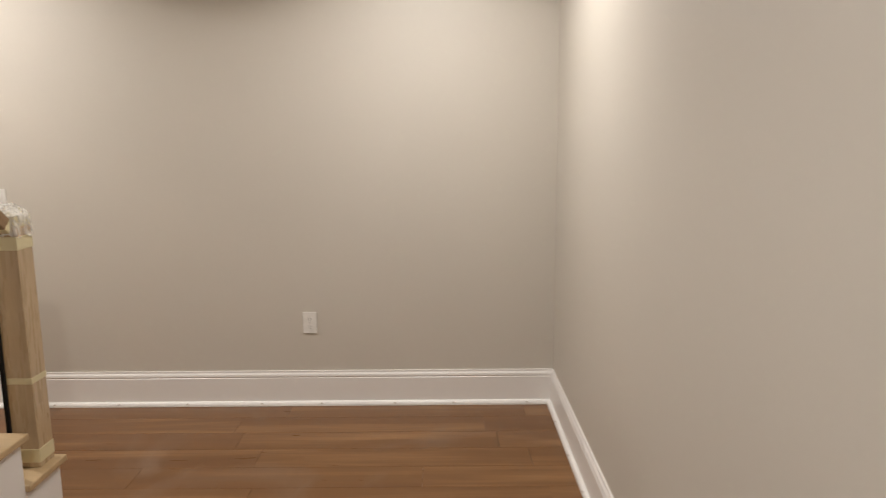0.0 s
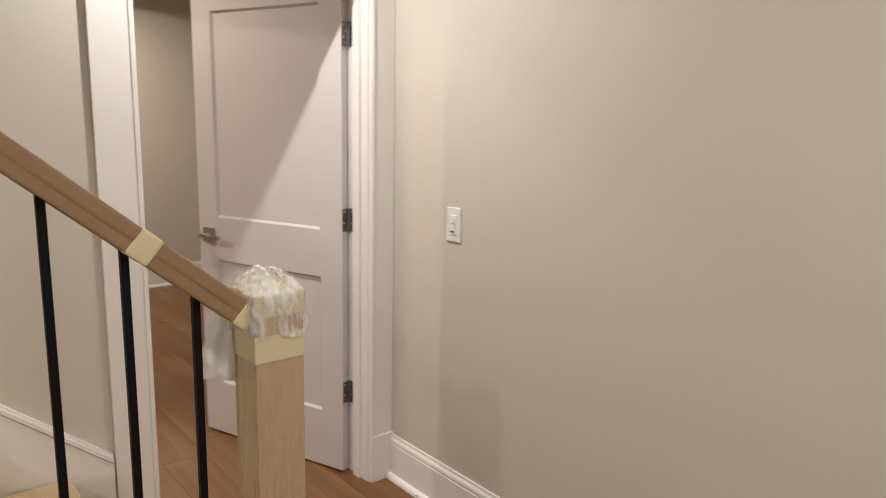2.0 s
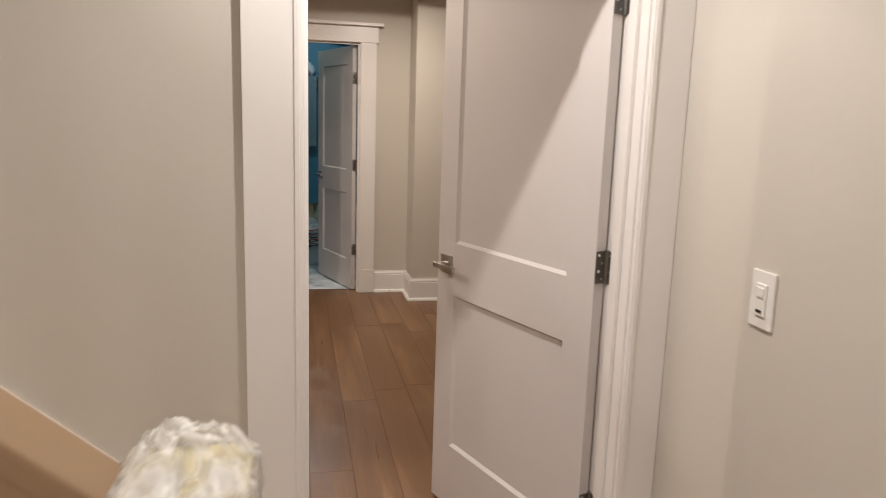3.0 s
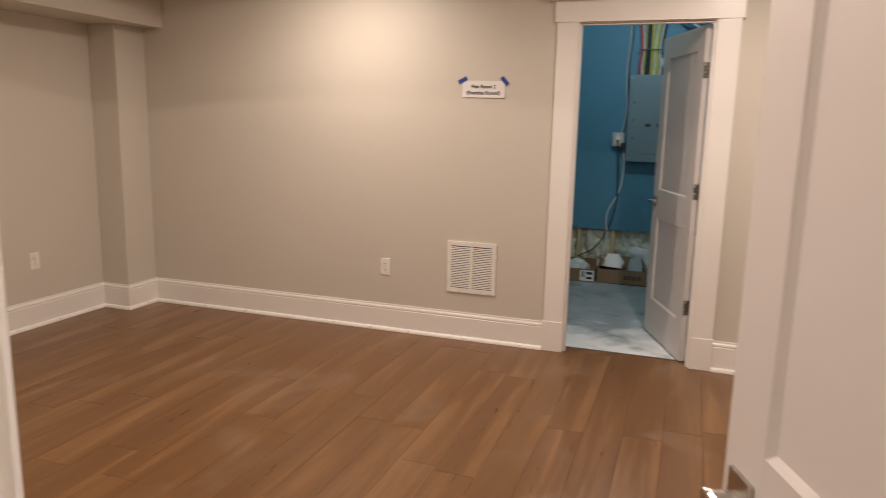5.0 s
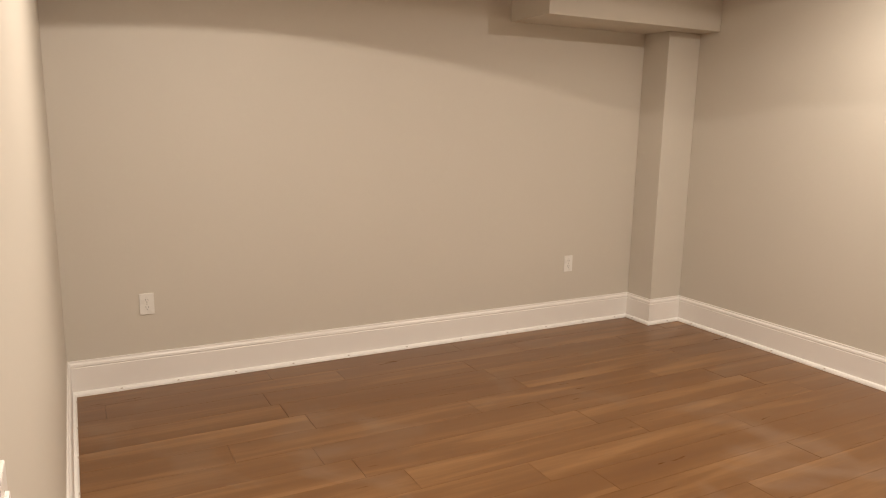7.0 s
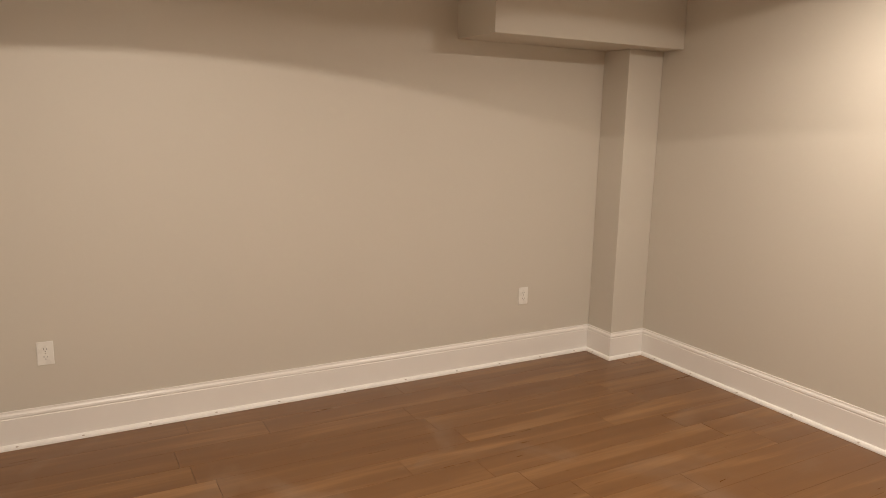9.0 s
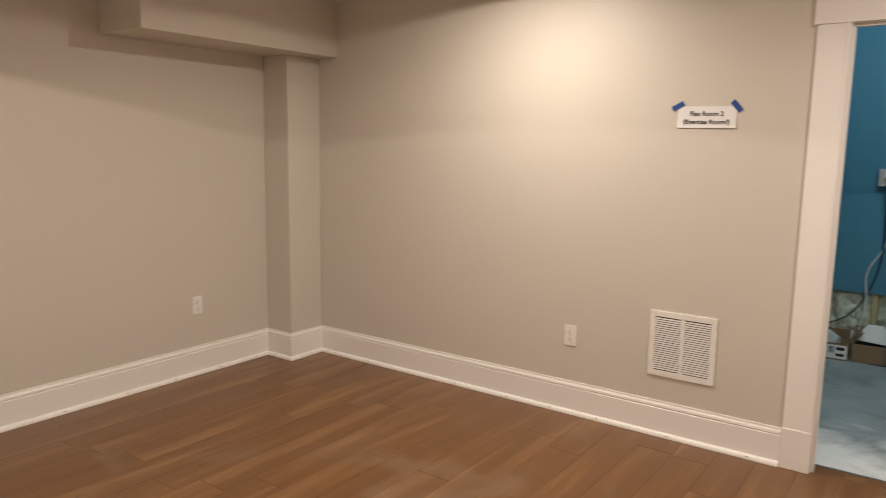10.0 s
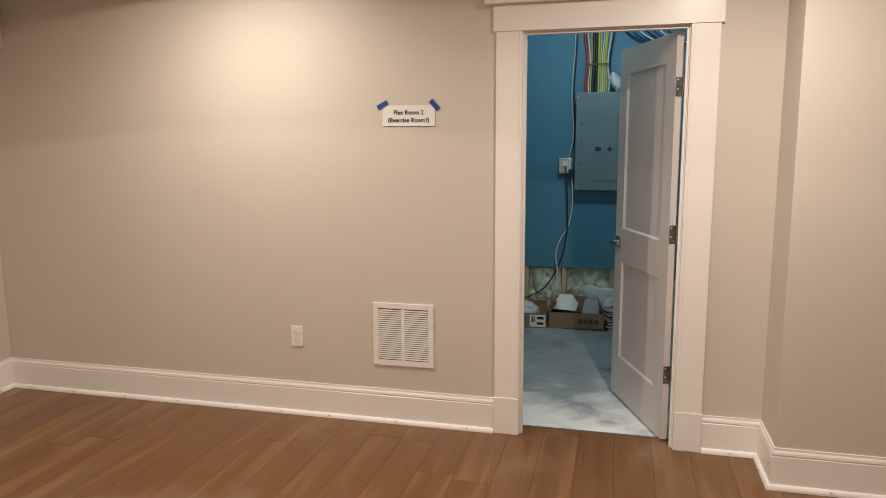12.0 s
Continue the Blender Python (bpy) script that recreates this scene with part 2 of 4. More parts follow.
RED = mat("red_cable", (0.48, 0.05, 0.05), 0.45)
YELLOW = mat("yellow_cable", (0.62, 0.56, 0.05), 0.45)
WHITEC = mat("white_cable", (0.72, 0.74, 0.74), 0.45)
GREYC = mat("grey_cable", (0.42, 0.47, 0.50), 0.45)
NAVY = mat("navy_plastic", (0.012, 0.022, 0.055), 0.35, bump=0.4, bump_scale=40)
PRINT = mat("carton_print", (0.09, 0.06, 0.038), 0.7)
BLACKC = mat("black_cable", (0.02, 0.02, 0.025), 0.45)
ALU = mat("threshold_metal", (0.20, 0.17, 0.14), 0.45, metal=0.6)
LENS = glow("downlight_lens", (1.0, 0.93, 0.86), 3.0)


# ---- building helpers ----
def box(bm, x0, x1, y0, y1, z0, z1, bevel=0.0):
    m = Matrix.LocRotScale(((x0 + x1) / 2, (y0 + y1) / 2, (z0 + z1) / 2), None, (abs(x1 - x0), abs(y1 - y0), abs(z1 - z0)))
    made = bmesh.ops.create_cube(bm, size=1, matrix=m)
    if bevel:
        edges = {e for v in made["verts"] for e in v.link_edges}
        bmesh.ops.bevel(bm, geom=list(edges), offset=bevel, segments=2, affect="EDGES", profile=0.6)
    return bm


def boxes(*rows):
    bm = bmesh.new()
    for r in rows:
        box(bm, *r)
    return bm


def cyl(bm, a, b, r, r2=None, seg=16):
    a, b = Vector(a), Vector(b)
    m = Matrix.Translation((a + b) / 2) @ (b - a).to_track_quat("Z", "Y").to_matrix().to_4x4()
    bmesh.ops.create_cone(bm, cap_ends=True, segments=seg, radius1=r, radius2=r if r2 is None else r2, depth=(b - a).length, matrix=m)
    return bm


def mesh_of(name, bm, material, smooth=False):
    me = bpy.data.meshes.new(name)
    bmesh.ops.recalc_face_normals(bm, faces=bm.faces)
    bm.to_mesh(me)
    bm.free()
    me.materials.append(material)
    if smooth:
        for p in me.polygons:
            p.use_smooth = True
    return me


def part(name, bm, material, parent=None, label="", smooth=False):
    ob = new(name, mesh_of(name, bm, material, smooth))
    if parent:
        ob.parent = parent
    return tagged(ob, label)


def thing(name, label, category, m=None, group="", kind=""):
    ob = new(name)
    ob.empty_display_size = 0.1
    if m:
        ob.matrix_world = m
    return tagged(ob, label, category, group, kind)


def structure(name, bm, material, label, category):
    return tagged(part(name, bm, material), label, category, kind="structure")


def sweep(bm, profile, path):
    """Extrudes a profile of (out, up) along a plan line, mitred; out is to the left of the way walked."""
    pts = [Vector(p) for p in path]
    ways = [(b - a).normalized() for a, b in zip(pts, pts[1:])]
    rings = []
    for i, p in enumerate(pts):
        w0, w1 = ways[max(i - 1, 0)], ways[min(i, len(ways) - 1)]
        n0, n1 = Vector((-w0.y, w0.x)), Vector((-w1.y, w1.x))
        side = (n0 + n1) / (1 + n0.dot(n1))
        rings.append([bm.verts.new((p.x + side.x * o, p.y + side.y * o, z)) for o, z in profile])
    k = len(profile)
    for a, b in zip(rings, rings[1:]):
        for i in range(k):
            bm.faces.new((a[i], a[(i + 1) % k], b[(i + 1) % k], b[i]))
    bm.faces.new(rings[0])
    bm.faces.new(rings[-1][::-1])
    return bm


def tube(name, points, r, material, parent=None, label="", seg=2):
    cu = bpy.data.curves.new(name, "CURVE")
    cu.dimensions, cu.bevel_depth, cu.bevel_resolution, cu.resolution_u = "3D", r, seg, 6
    s = cu.splines.new("BEZIER")
    s.bezier_points.add(len(points) - 1)
    for b, p in zip(s.bezier_points, points):
        b.co, b.handle_left_type, b.handle_right_type = p, "AUTO", "AUTO"
    cu.use_fill_caps = True
    tmp = new(name, cu)
    me = bpy.data.meshes.new_from_object(tmp.evaluated_get(bpy.context.evaluated_depsgraph_get()))
    bpy.data.objects.remove(tmp)
    me.materials.clear()
    me.materials.append(material)
    for p in me.polygons:
        p.use_smooth = True
    ob = new(name, me)
    if parent:
        ob.parent = parent
    return tagged(ob, label)


def lettering(name, text, size, material, parent, m, label=""):
    cu = bpy.data.curves.new(name, "FONT")
    cu.body, cu.size, cu.align_x, cu.align_y, cu.extrude, cu.offset = text, size, "CENTER", "CENTER", 0.0003, size * 0.022
    tmp = new(name, cu)
    me = bpy.data.meshes.new_from_object(tmp.evaluated_get(bpy.context.evaluated_depsgraph_get()))
    bpy.data.objects.remove(tmp)
    me.materials.clear()
    me.materials.append(material)
    ob = new(name, me)
    ob.parent = parent
    ob.matrix_basis = m
    return tagged(ob, label)


# ---- plan, metres ----
XW, XE = -3.474, 2.6            # flex room, west and east wall faces
YS = -4.076                     # flex room, south wall face; north wall face is y = 0
YH = -4.215                     # hall face of the same wall
XA, YB = 1.205, -7.435           # hall, east and south wall faces
PD0, PD1, HD0, HD1, HEAD = 0.0, 0.760, 0.276, 1.093, 2.045
COLX, COLY, SOFX, SOFY, SOFZ = -3.233, -0.295, -3.062, -1.434, 2.080
JOGX, JOGY = 1.17, -0.318
J = 0.018

# ---- walls ----
structure("wall_north", boxes((-3.6, PD0 - J, 0, 0.11, 0, CEIL), (PD1 + J, 2.7, 0, 0.11, 0, CEIL), (PD0 - J, PD1 + J, 0, 0.11, HEAD + J, CEIL)),
          WALL, "greige painted plaster wall with a door opening", "wall")
structure("wall_west", boxes((-3.6, XW, -7.5, 0, 0, CEIL)), WALL, "plain greige painted wall", "wall")
structure("wall_south", boxes((XW, HD0 - J, YH, YS, 0, CEIL), (HD1 + J, 2.7, YH, YS, 0, CEIL), (HD0 - J, HD1 + J, YH, YS, HEAD + J, CEIL)),
          WALL, "greige painted wall between hall and room, with a door opening", "wall")
structure("wall_chase", boxes((JOGX, 2.7, JOGY, -0.001, 0, CEIL)), WALL, "shallow boxed-out chase painted like the wall", "wall")
structure("wall_east", boxes((XE, 2.7, YS, JOGY, 0, CEIL)), WALL, "plain greige painted wall", "wall")
structure("wall_hall_east", boxes((XA, 1.3, -7.5, YH, 0, CEIL)), WALL, "long greige painted hall wall", "wall")
structure("wall_hall_south", boxes((XW, XA, -7.5, YB, 0, CEIL)), WALL, "greige painted hall wall", "wall")
structure("column", box(bmesh.new(), XW + 0.001, COLX, COLY, -0.001, 0, SOFZ, 0.004), WALL, "boxed corner column painted like the walls", "column")
structure("soffit", box(bmesh.new(), XW + 0.001, SOFX, SOFY, -0.001, SOFZ, CEIL - 0.001, 0.004), WALL, "dropped soffit box above the corner column", "soffit")

# ---- ceilings ----
WELLX, WELLY = -0.75, -5.40
structure("ceiling", boxes((-3.6, 2.7, YH, 0.11, CEIL, CEIL + 0.06)), CEILING, "flat white painted ceiling", "ceiling")
structure("ceiling_hall", boxes((-3.6, 1.3, -7.5, WELLY, CEIL, CEIL + 0.06), (WELLX, 1.3, WELLY, YH, CEIL, CEIL + 0.06)), CEILING,
          "flat white hall ceiling with a stairwell opening", "ceiling")
structure("wall_stairwell", boxes((-3.6, WELLX, WELLY - 0.1, WELLY, CEIL + 0.06, 4.9), (-3.6, WELLX, YH, YH + 0.1, CEIL + 0.06, 4.9),
                                  (WELLX, WELLX + 0.1, WELLY - 0.1, YH + 0.1, CEIL + 0.06, 4.9), (-3.7, -3.6, WELLY - 0.1, YH + 0.1, CEIL, 4.9)),
          WALL, "painted walls of the stairwell above the hall", "wall")
structure("ceiling_stairwell", boxes((-3.7, WELLX + 0.1, WELLY - 0.1, YH + 0.1, 4.9, 4.96)), CEILING, "white ceiling over the stairwell", "ceiling")

# ---- baseboards ----
BASE = [(0, 0.002), (0.016, 0.002), (0.016, 0.150), (0.013, 0.153), (0.013, 0.157), (0.016, 0.160), (0.014, 0.170), (0.008, 0.178), (0.007, 0.188), (0, 0.188)]
SHOE = [(0.0155, 0.001), (0.034, 0.001), (0.0335, 0.010), (0.030, 0.018), (0.0245, 0.023), (0.0155, 0.025)]
CW = 0.134                      # casing width
RUNS = (
    ((PD0 - CW - 0.004, 0), (COLX, 0), (COLX, COLY), (XW, COLY), (XW, YS), (HD0 - CW - 0.004, YS)),
    ((XE, JOGY), (JOGX, JOGY), (JOGX, 0), (PD1 + CW + 0.004, 0)),
    ((HD1 + CW + 0.004, YS), (XE, YS), (XE, JOGY)),
    ((XW, YB), (XA, YB), (XA, YH - 0.0245)),
)
nail_rng = random.Random(2)
for run in RUNS:
    base = tagged(part("baseboard", sweep(bmesh.new(), BASE, run), TRIM), "tall white painted baseboard with a beaded top", "baseboard", kind="structure")
    part("shoe_moulding", sweep(bmesh.new(), SHOE, run), CAULK, base, "white shoe moulding with filled nail holes")
    bm = bmesh.new()
    for a, b in zip(run, run[1:]):
        a, b = Vector(a), Vector(b)
        way = (b - a).normalized()
        side = Vector((-way.y, way.x))
        along = 0.14
        while along < (b - a).length - 0.08:
            p = a + way * along + side * 0.0310
            bmesh.ops.create_icosphere(bm, subdivisions=1, radius=1, matrix=Matrix.Translation((p.x, p.y, 0.0165)) @ Matrix.Diagonal((0.008, 0.008, 0.003, 1)))
            along += nail_rng.uniform(0.28, 0.40)
    tagged(part("nail_filler", bm, FILLER, base, "grey dabs of filler over nails"), kind="stuff")


# ---- door casings ----
def casing(name, x0, x1, y, out, left, right, plinths=True):
    """A casing round an opening x0..x1 on the wall face y; out is -1 or 1, the side that it faces."""
    ob = thing(name, "white painted craftsman door casing with a flat head and cap", "door casing", kind="structure")

    def at(a, b, c, d, z0, z1, bevel=0.002):
        lo, hi = sorted((y + out * c, y + out * d))
        return (a, b, lo, hi, z0, z1, bevel)
    r = 0.005
    for side, (a, b) in {"left": (x0 - left, x0 - r), "right": (x1 + r, x1 + right)}.items():
        bm = boxes(at(a, b, 0, 0.018, 0.196 if plinths else 0.0, HEAD + r))
        inner = (b - 0.016, b - 0.004) if side == "left" else (a + 0.004, a + 0.016)
        box(bm, *at(*inner, 0.016, 0.022, 0.196, HEAD + r, 0.002))
        part("side_casing", bm, TRIM, ob)
        part("plinth_block", boxes(at(a - (0.003 if side == "left" else 0), b + (0.003 if side == "right" else 0), 0, 0.024, 0.0, 0.198, 0.003)), TRIM, ob)
    part("head_casing", boxes(at(x0 - left - 0.014, x1 + right + (0.014 if right > 0.1 else 0.0), 0, 0.024, HEAD + r, HEAD + 0.130)), TRIM, ob)
    part("head_cap", boxes(at(x0 - left - 0.052, x1 + right + (0.052 if right > 0.1 else 0.0), 0, 0.060, HEAD + 0.130, HEAD + 0.155, 0.004)), TRIM, ob)
    return ob


def jamb(name, x0, x1, y0, y1, stop0, stop1):
    ob = thing(name, "white painted wooden door jamb with a stop", "door jamb", kind="structure")
    for a, b, s in ((x0 - J, x0, 1), (x1, x1 + J, -1)):
        bm = boxes((a, b, y0, y1, 0, HEAD, 0.0015))
        e = b if s > 0 else a
        lo, hi = sorted((e, e + s * 0.011))
        box(bm, lo, hi, stop0, stop1, 0, HEAD - 0.001, 0.002)
        part("jamb_post", bm, TRIM, ob)
    bm = boxes((x0 - J, x1 + J, y0, y1, HEAD, HEAD + J, 0.0015))
    box(bm, x0, x1, stop0, stop1, HEAD - 0.011, HEAD, 0.002)
    part("jamb_head", bm, TRIM, ob)
    return ob


casing("door_casing", PD0, PD1, 0, -1, CW, CW)
casing("door_casing", HD0, HD1, YS, 1, CW, CW)
casing("door_casing", HD0, HD1, YH, -1, CW - 0.002, XA - HD1 - 0.001)
jamb("door_jamb", PD0, PD1, 0.0, 0.11, 0.010, 0.040)
jamb("door_jamb", HD0, HD1, YH, YS, -4.170, -4.126)


# ---- doors ----
def door(name, w, pin, angle, label):
    """A two-panel door; hinge pin at pin, closed at 180 degrees. Local x runs to the latch, local y to the face seen."""
    ob = thing(name, label, "door", pose(pin[0], pin[1], 0.010, 0, 0, angle), kind="structure")
    t, h, g = 0.035, 2.022, 0.004
    st = 0.112
    rails = ((0.0, 0.245), (0.820, 1.012), (1.885, h))
    part("stile", boxes((g, g + st, 0, t, 0, h, 0.0015)), DOORPAINT_DIMMED, ob)
    part("stile", boxes((w - st, w, 0, t, 0, h, 0.0015)), DOORPAINT_DIMMED, ob)
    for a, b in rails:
        part("rail", boxes((g + st, w - st, 0.0004, t - 0.0004, a, b)), DOORPAINT_DIMMED, ob)
    for a, b in ((0.245, 0.820), (1.012, 1.885)):
        bm = boxes((g + st, w - st, 0.0115, t - 0.0115, a, b))
        for face, deep in ((t - 0.0006, t - 0.0117), (0.0006, 0.0117)):
            ring = [bm.verts.new((g + st + k * (w - 2 * st - g) + (1 - 2 * k) * inset, y, a + m * (b - a) + (1 - 2 * m) * inset))
                    for inset, y in ((-0.001, face), (0.010, deep)) for k, m in ((0, 0), (1, 0), (1, 1), (0, 1))]
            for i in range(4):
                quad = [ring[i], ring[(i + 1) % 4], ring[4 + (i + 1) % 4], ring[4 + i]]
                bm.faces.new(quad if face > deep else quad[::-1])
        part("panel", bm, DOORPAINT_DIMMED, ob)
    for side in (1, -1):
        f = t if side > 0 else 0
        x, z = w - 0.062, 0.930
        rose = part("handle", box(bmesh.new(), x - 0.033, x + 0.033, f, f + side * 0.008, z - 0.033, z + 0.033, 0.002), NICKEL, ob, "satin nickel lever handle with a square rose")
        bm = cyl(bmesh.new(), (x, f + side * 0.006, z), (x, f + side * 0.05, z), 0.010)
        box(bm, x - 0.115, x + 0.012, f + side * 0.040, f + side * 0.054, z - 0.009, z + 0.009, 0.003)
        part("lever", bm, NICKEL, rose)
    part("latch_plate", boxes((w - 0.0005, w + 0.0012, 0.005, 0.030, 0.90, 0.96)), NICKEL, ob)
    for z in (0.343, 1.058, 1.766):
        hinge = part("hinge", boxes((g - 0.0025, g + 0.001, 0.001, 0.034, z - 0.045, z + 0.045)), HINGE, ob, "bare steel butt hinge")
        for i, dz in enumerate((-0.033, -0.011, 0.011, 0.033)):
            y = 0.012 + 0.012 * (i % 2)
            part("screw", cyl(bmesh.new(), (g - 0.0036, y, z + dz), (g - 0.001, y, z + dz), 0.0042, seg=10), DEVICE if i % 2 else STEEL, hinge)
        part("knuckle", cyl(bmesh.new(), (0, -0.004, z - 0.047), (0, -0.004, z + 0.047), 0.007), HINGE, hinge)
    return ob


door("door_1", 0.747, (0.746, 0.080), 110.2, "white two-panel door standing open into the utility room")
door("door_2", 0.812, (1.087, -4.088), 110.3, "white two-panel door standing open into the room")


def jamb_hinges(name, x, y0, y1):
    for z in (0.353, 1.068, 1.776):
        plate = tagged(part(name, boxes((x - 0.0025, x + 0.001, y0, y1, z - 0.045, z + 0.045)), HINGE),
                       "steel hinge leaf let into the door jamb", "hinge", "hinge leaves", "structure")
        for i, dz in enumerate((-0.033, -0.011, 0.011, 0.033)):
            y = y0 + (y1 - y0) * (0.35 + 0.3 * (i % 2))
            part("screw", cyl(bmesh.new(), (x - 0.0036, y, z + dz), (x - 0.001, y, z + dz), 0.0042, seg=10), STEEL, plate)


jamb_hinges("hinge_leaf", HD1, -4.128, -4.091)
jamb_hinges("hinge_leaf", PD1, 0.046, 0.078)


# ---- wall fittings ----
def outlet(m, label):
    """A duplex outlet; local x across, z up, facing -y."""
    ob = thing("wall_outlet", label, "outlet", m, "duplex wall outlets")
    part("cover_plate", box(bmesh.new(), -0.036, 0.036, -0.0065, 0, -0.058, 0.058, 0.0025), DEVICE, ob)
    for z in (0.0195, -0.0195):
        bm = bmesh.new()
        cyl(bm, (0, -0.006, z), (0, -0.0085, z), 0.0165, seg=24)
        face = part("receptacle", bm, DEVICE, ob)
        part("slots", boxes((-0.0075, -0.0055, -0.0092, -0.008, z - 0.001, z + 0.007), (0.0055, 0.0075, -0.0092, -0.008, z - 0.001, z + 0.006),
                            (-0.002, 0.002, -0.0092, -0.008, z - 0.010, z - 0.006)), SLOT, face)
    part("screw", cyl(bmesh.new(), (0, -0.006, 0), (0, -0.0078, 0), 0.003, seg=10), NICKEL, ob)
    return ob


def facing(x, y, z, angle):
    return pose(x, y, z, 0, 0, angle)


outlet(facing(-1.255, 0, 0.452, 0), "white duplex outlet in the wall above the baseboard")
outlet(facing(XW, -0.877, 0.456, 90), "white duplex outlet in the plain wall near the column")
outlet(facing(XW, -3.679, 0.456, 90), "white duplex outlet in the plain wall far from the column")
outlet(facing(XA, -6.153, 0.450, -90), "white duplex outlet in the hall wall")



def light_switch(m, label):
    switch = thing("light_switch", label, "light switch", m, "light switches")
    part("cover_plate", box(bmesh.new(), -0.037, 0.037, -0.0065, 0, -0.060, 0.060, 0.0025), DEVICE, switch)
    part("paddle", box(bmesh.new(), -0.0165, 0.0165, -0.0105, -0.005, -0.034, 0.034, 0.002), DEVICE, switch)
    part("slide", boxes((-0.009, 0.009, -0.0115, -0.010, -0.027, -0.021)), SLOT, switch)
    part("button", box(bmesh.new(), -0.010, 0.010, -0.0135, -0.010, 0.006, 0.026, 0.001), DEVICE, switch)


light_switch(facing(XA, -4.597, 1.104, -90), "white light switch with a dimmer slide on the hall wall")
light_switch(facing(-0.298, YS, 1.036, 180), "white light switch beside the door inside the room")

# return-air grille
gx0, gx1, gz0, gz1 = -0.803, -0.465, 0.324, 0.670
grille = thing("return_air_grille", "white stamped-steel return air grille with two columns of louvres", "vent", pose((gx0 + gx1) / 2, 0, gz0))
gw, gh = (gx1 - gx0) / 2, gz1 - gz0
part("frame", boxes((-gw, gw, -0.010, 0, 0, 0.030, 0.002), (-gw, gw, -0.010, 0, gh - 0.030, gh, 0.002), (-gw, -gw + 0.028, -0.0098, 0, 0.028, gh - 0.028, 0.002),
                    (gw - 0.028, gw, -0.0098, 0, 0.028, gh - 0.028, 0.002)), DEVICE, grille)
part("mullion", boxes((-0.008, 0.008, -0.0085, 0, 0.028, gh - 0.028)), DEVICE, grille)
part("backing", boxes((-gw + 0.02, gw - 0.02, -0.0015, -0.0005, 0.02, gh - 0.02)), SLOT, grille)
slat_bm = bmesh.new()
box(slat_bm, -(gw - 0.036) / 2, (gw - 0.036) / 2, -0.0006, 0.0006, -0.0045, 0.0045)
bmesh.ops.rotate(slat_bm, cent=(0, 0, 0), matrix=Matrix.Rotation(radians(-42), 3, "X"), verts=slat_bm.verts)
slat = mesh_of("slat", slat_bm, ENAMEL)
SLATS = 24
for i in range(SLATS):
    for s in (-1, 1):
        ob = new("slat", slat)
        ob.parent = grille
        ob.location = (s * (gw - 0.020) / 2, -0.0060, 0.034 + (gh - 0.068) * (i + 0.5) / SLATS)
for sx in (-1, 1):
    for z in (0.015, gh - 0.015):
        part("screw", cyl(bmesh.new(), (sx * gw * 0.78, -0.009, z), (sx * gw * 0.78, -0.0115, z), 0.004, seg=10), DEVICE, grille)

# paper sign
sign = thing("paper_sign", "white paper room sign held by two strips of blue tape", "sign", pose(-0.589, 0, 1.657, 0, 0.6, 0))
sheet = bmesh.new()
bmesh.ops.create_grid(sheet, x_segments=14, y_segments=6, size=0.5, matrix=Matrix.Rotation(radians(90), 4, "X") @ Matrix.Diagonal((0.280, 0.104, 1, 1)))
for v in sheet.verts:
    v.co.y = -0.0025 - 0.004 * max(0, -v.co.z / 0.052) ** 2 - 0.0004 * math.sin(v.co.x * 21)
ob = part("sheet", sheet, PAPER, sign)
solid = ob.modifiers.new("thickness", "SOLIDIFY")
solid.thickness = 0.0004
up = Matrix.Rotation(radians(90), 4, "X")
lettering("lettering", "Flex Room 2", 0.031, INK, sign, Matrix.Translation((0.0, -0.0034, 0.015)) @ up, "black printed lettering")
lettering("lettering", "(Exercise Room?)", 0.031, INK, sign, Matrix.Translation((0.0, -0.0050, -0.024)) @ up, "black printed lettering")
for x, z, a in ((-0.139, 0.053, -28), (0.138, 0.052, 48)):
    bm = box(bmesh.new(), -0.031, 0.031, -0.0015, 0.0, -0.0125, 0.0125)
    ob = part("tape_strip", bm, BLUETAPE, sign, "blue painter's tape strip")
    ob.matrix_basis = pose(x, -0.0038, z, 0, a, 0)

# ---- staircase ----
RISE, GOING, NOSE1, STEPS = 0.190, 0.2275, 0.240, 12
SY0, SY1 = -5.358, YH - 0.022
stair = thing("staircase", "closed wooden staircase with raw oak treads and white risers", "staircase", pose(0.2, -4.8, 0))
to_stair = pose(0.2, -4.8, 0).inverted()


def spart(name, bm, material, parent, label=""):
    ob = part(name, bm, material, parent, label)
    ob.matrix_basis = to_stair
    return ob


for k in range(STEPS):
    nose, z = NOSE1 - GOING * k, RISE * (k + 1)
    spart("tread", box(bmesh.new(), nose - GOING - 0.028, nose, SY0, SY1, z - 0.027, z, 0.006), OAK, stair)
    spart("riser", boxes((nose - 0.045, nose - 0.028, SY0 + 0.020, SY1, z - RISE + 0.0005, z - 0.0275)), TRIM, stair)
bm = bmesh.new()
for k in range(STEPS):
    nose, z = NOSE1 - GOING * k, RISE * (k + 1)
    box(bm, nose - GOING - 0.028, nose - 0.0285, SY0 + 0.018, SY0 + 0.036, 0.0 if k < 9 else z - 0.55, z - 0.0275)
spart("stringer", bm, TRIM, stair, "white painted cut stringer")


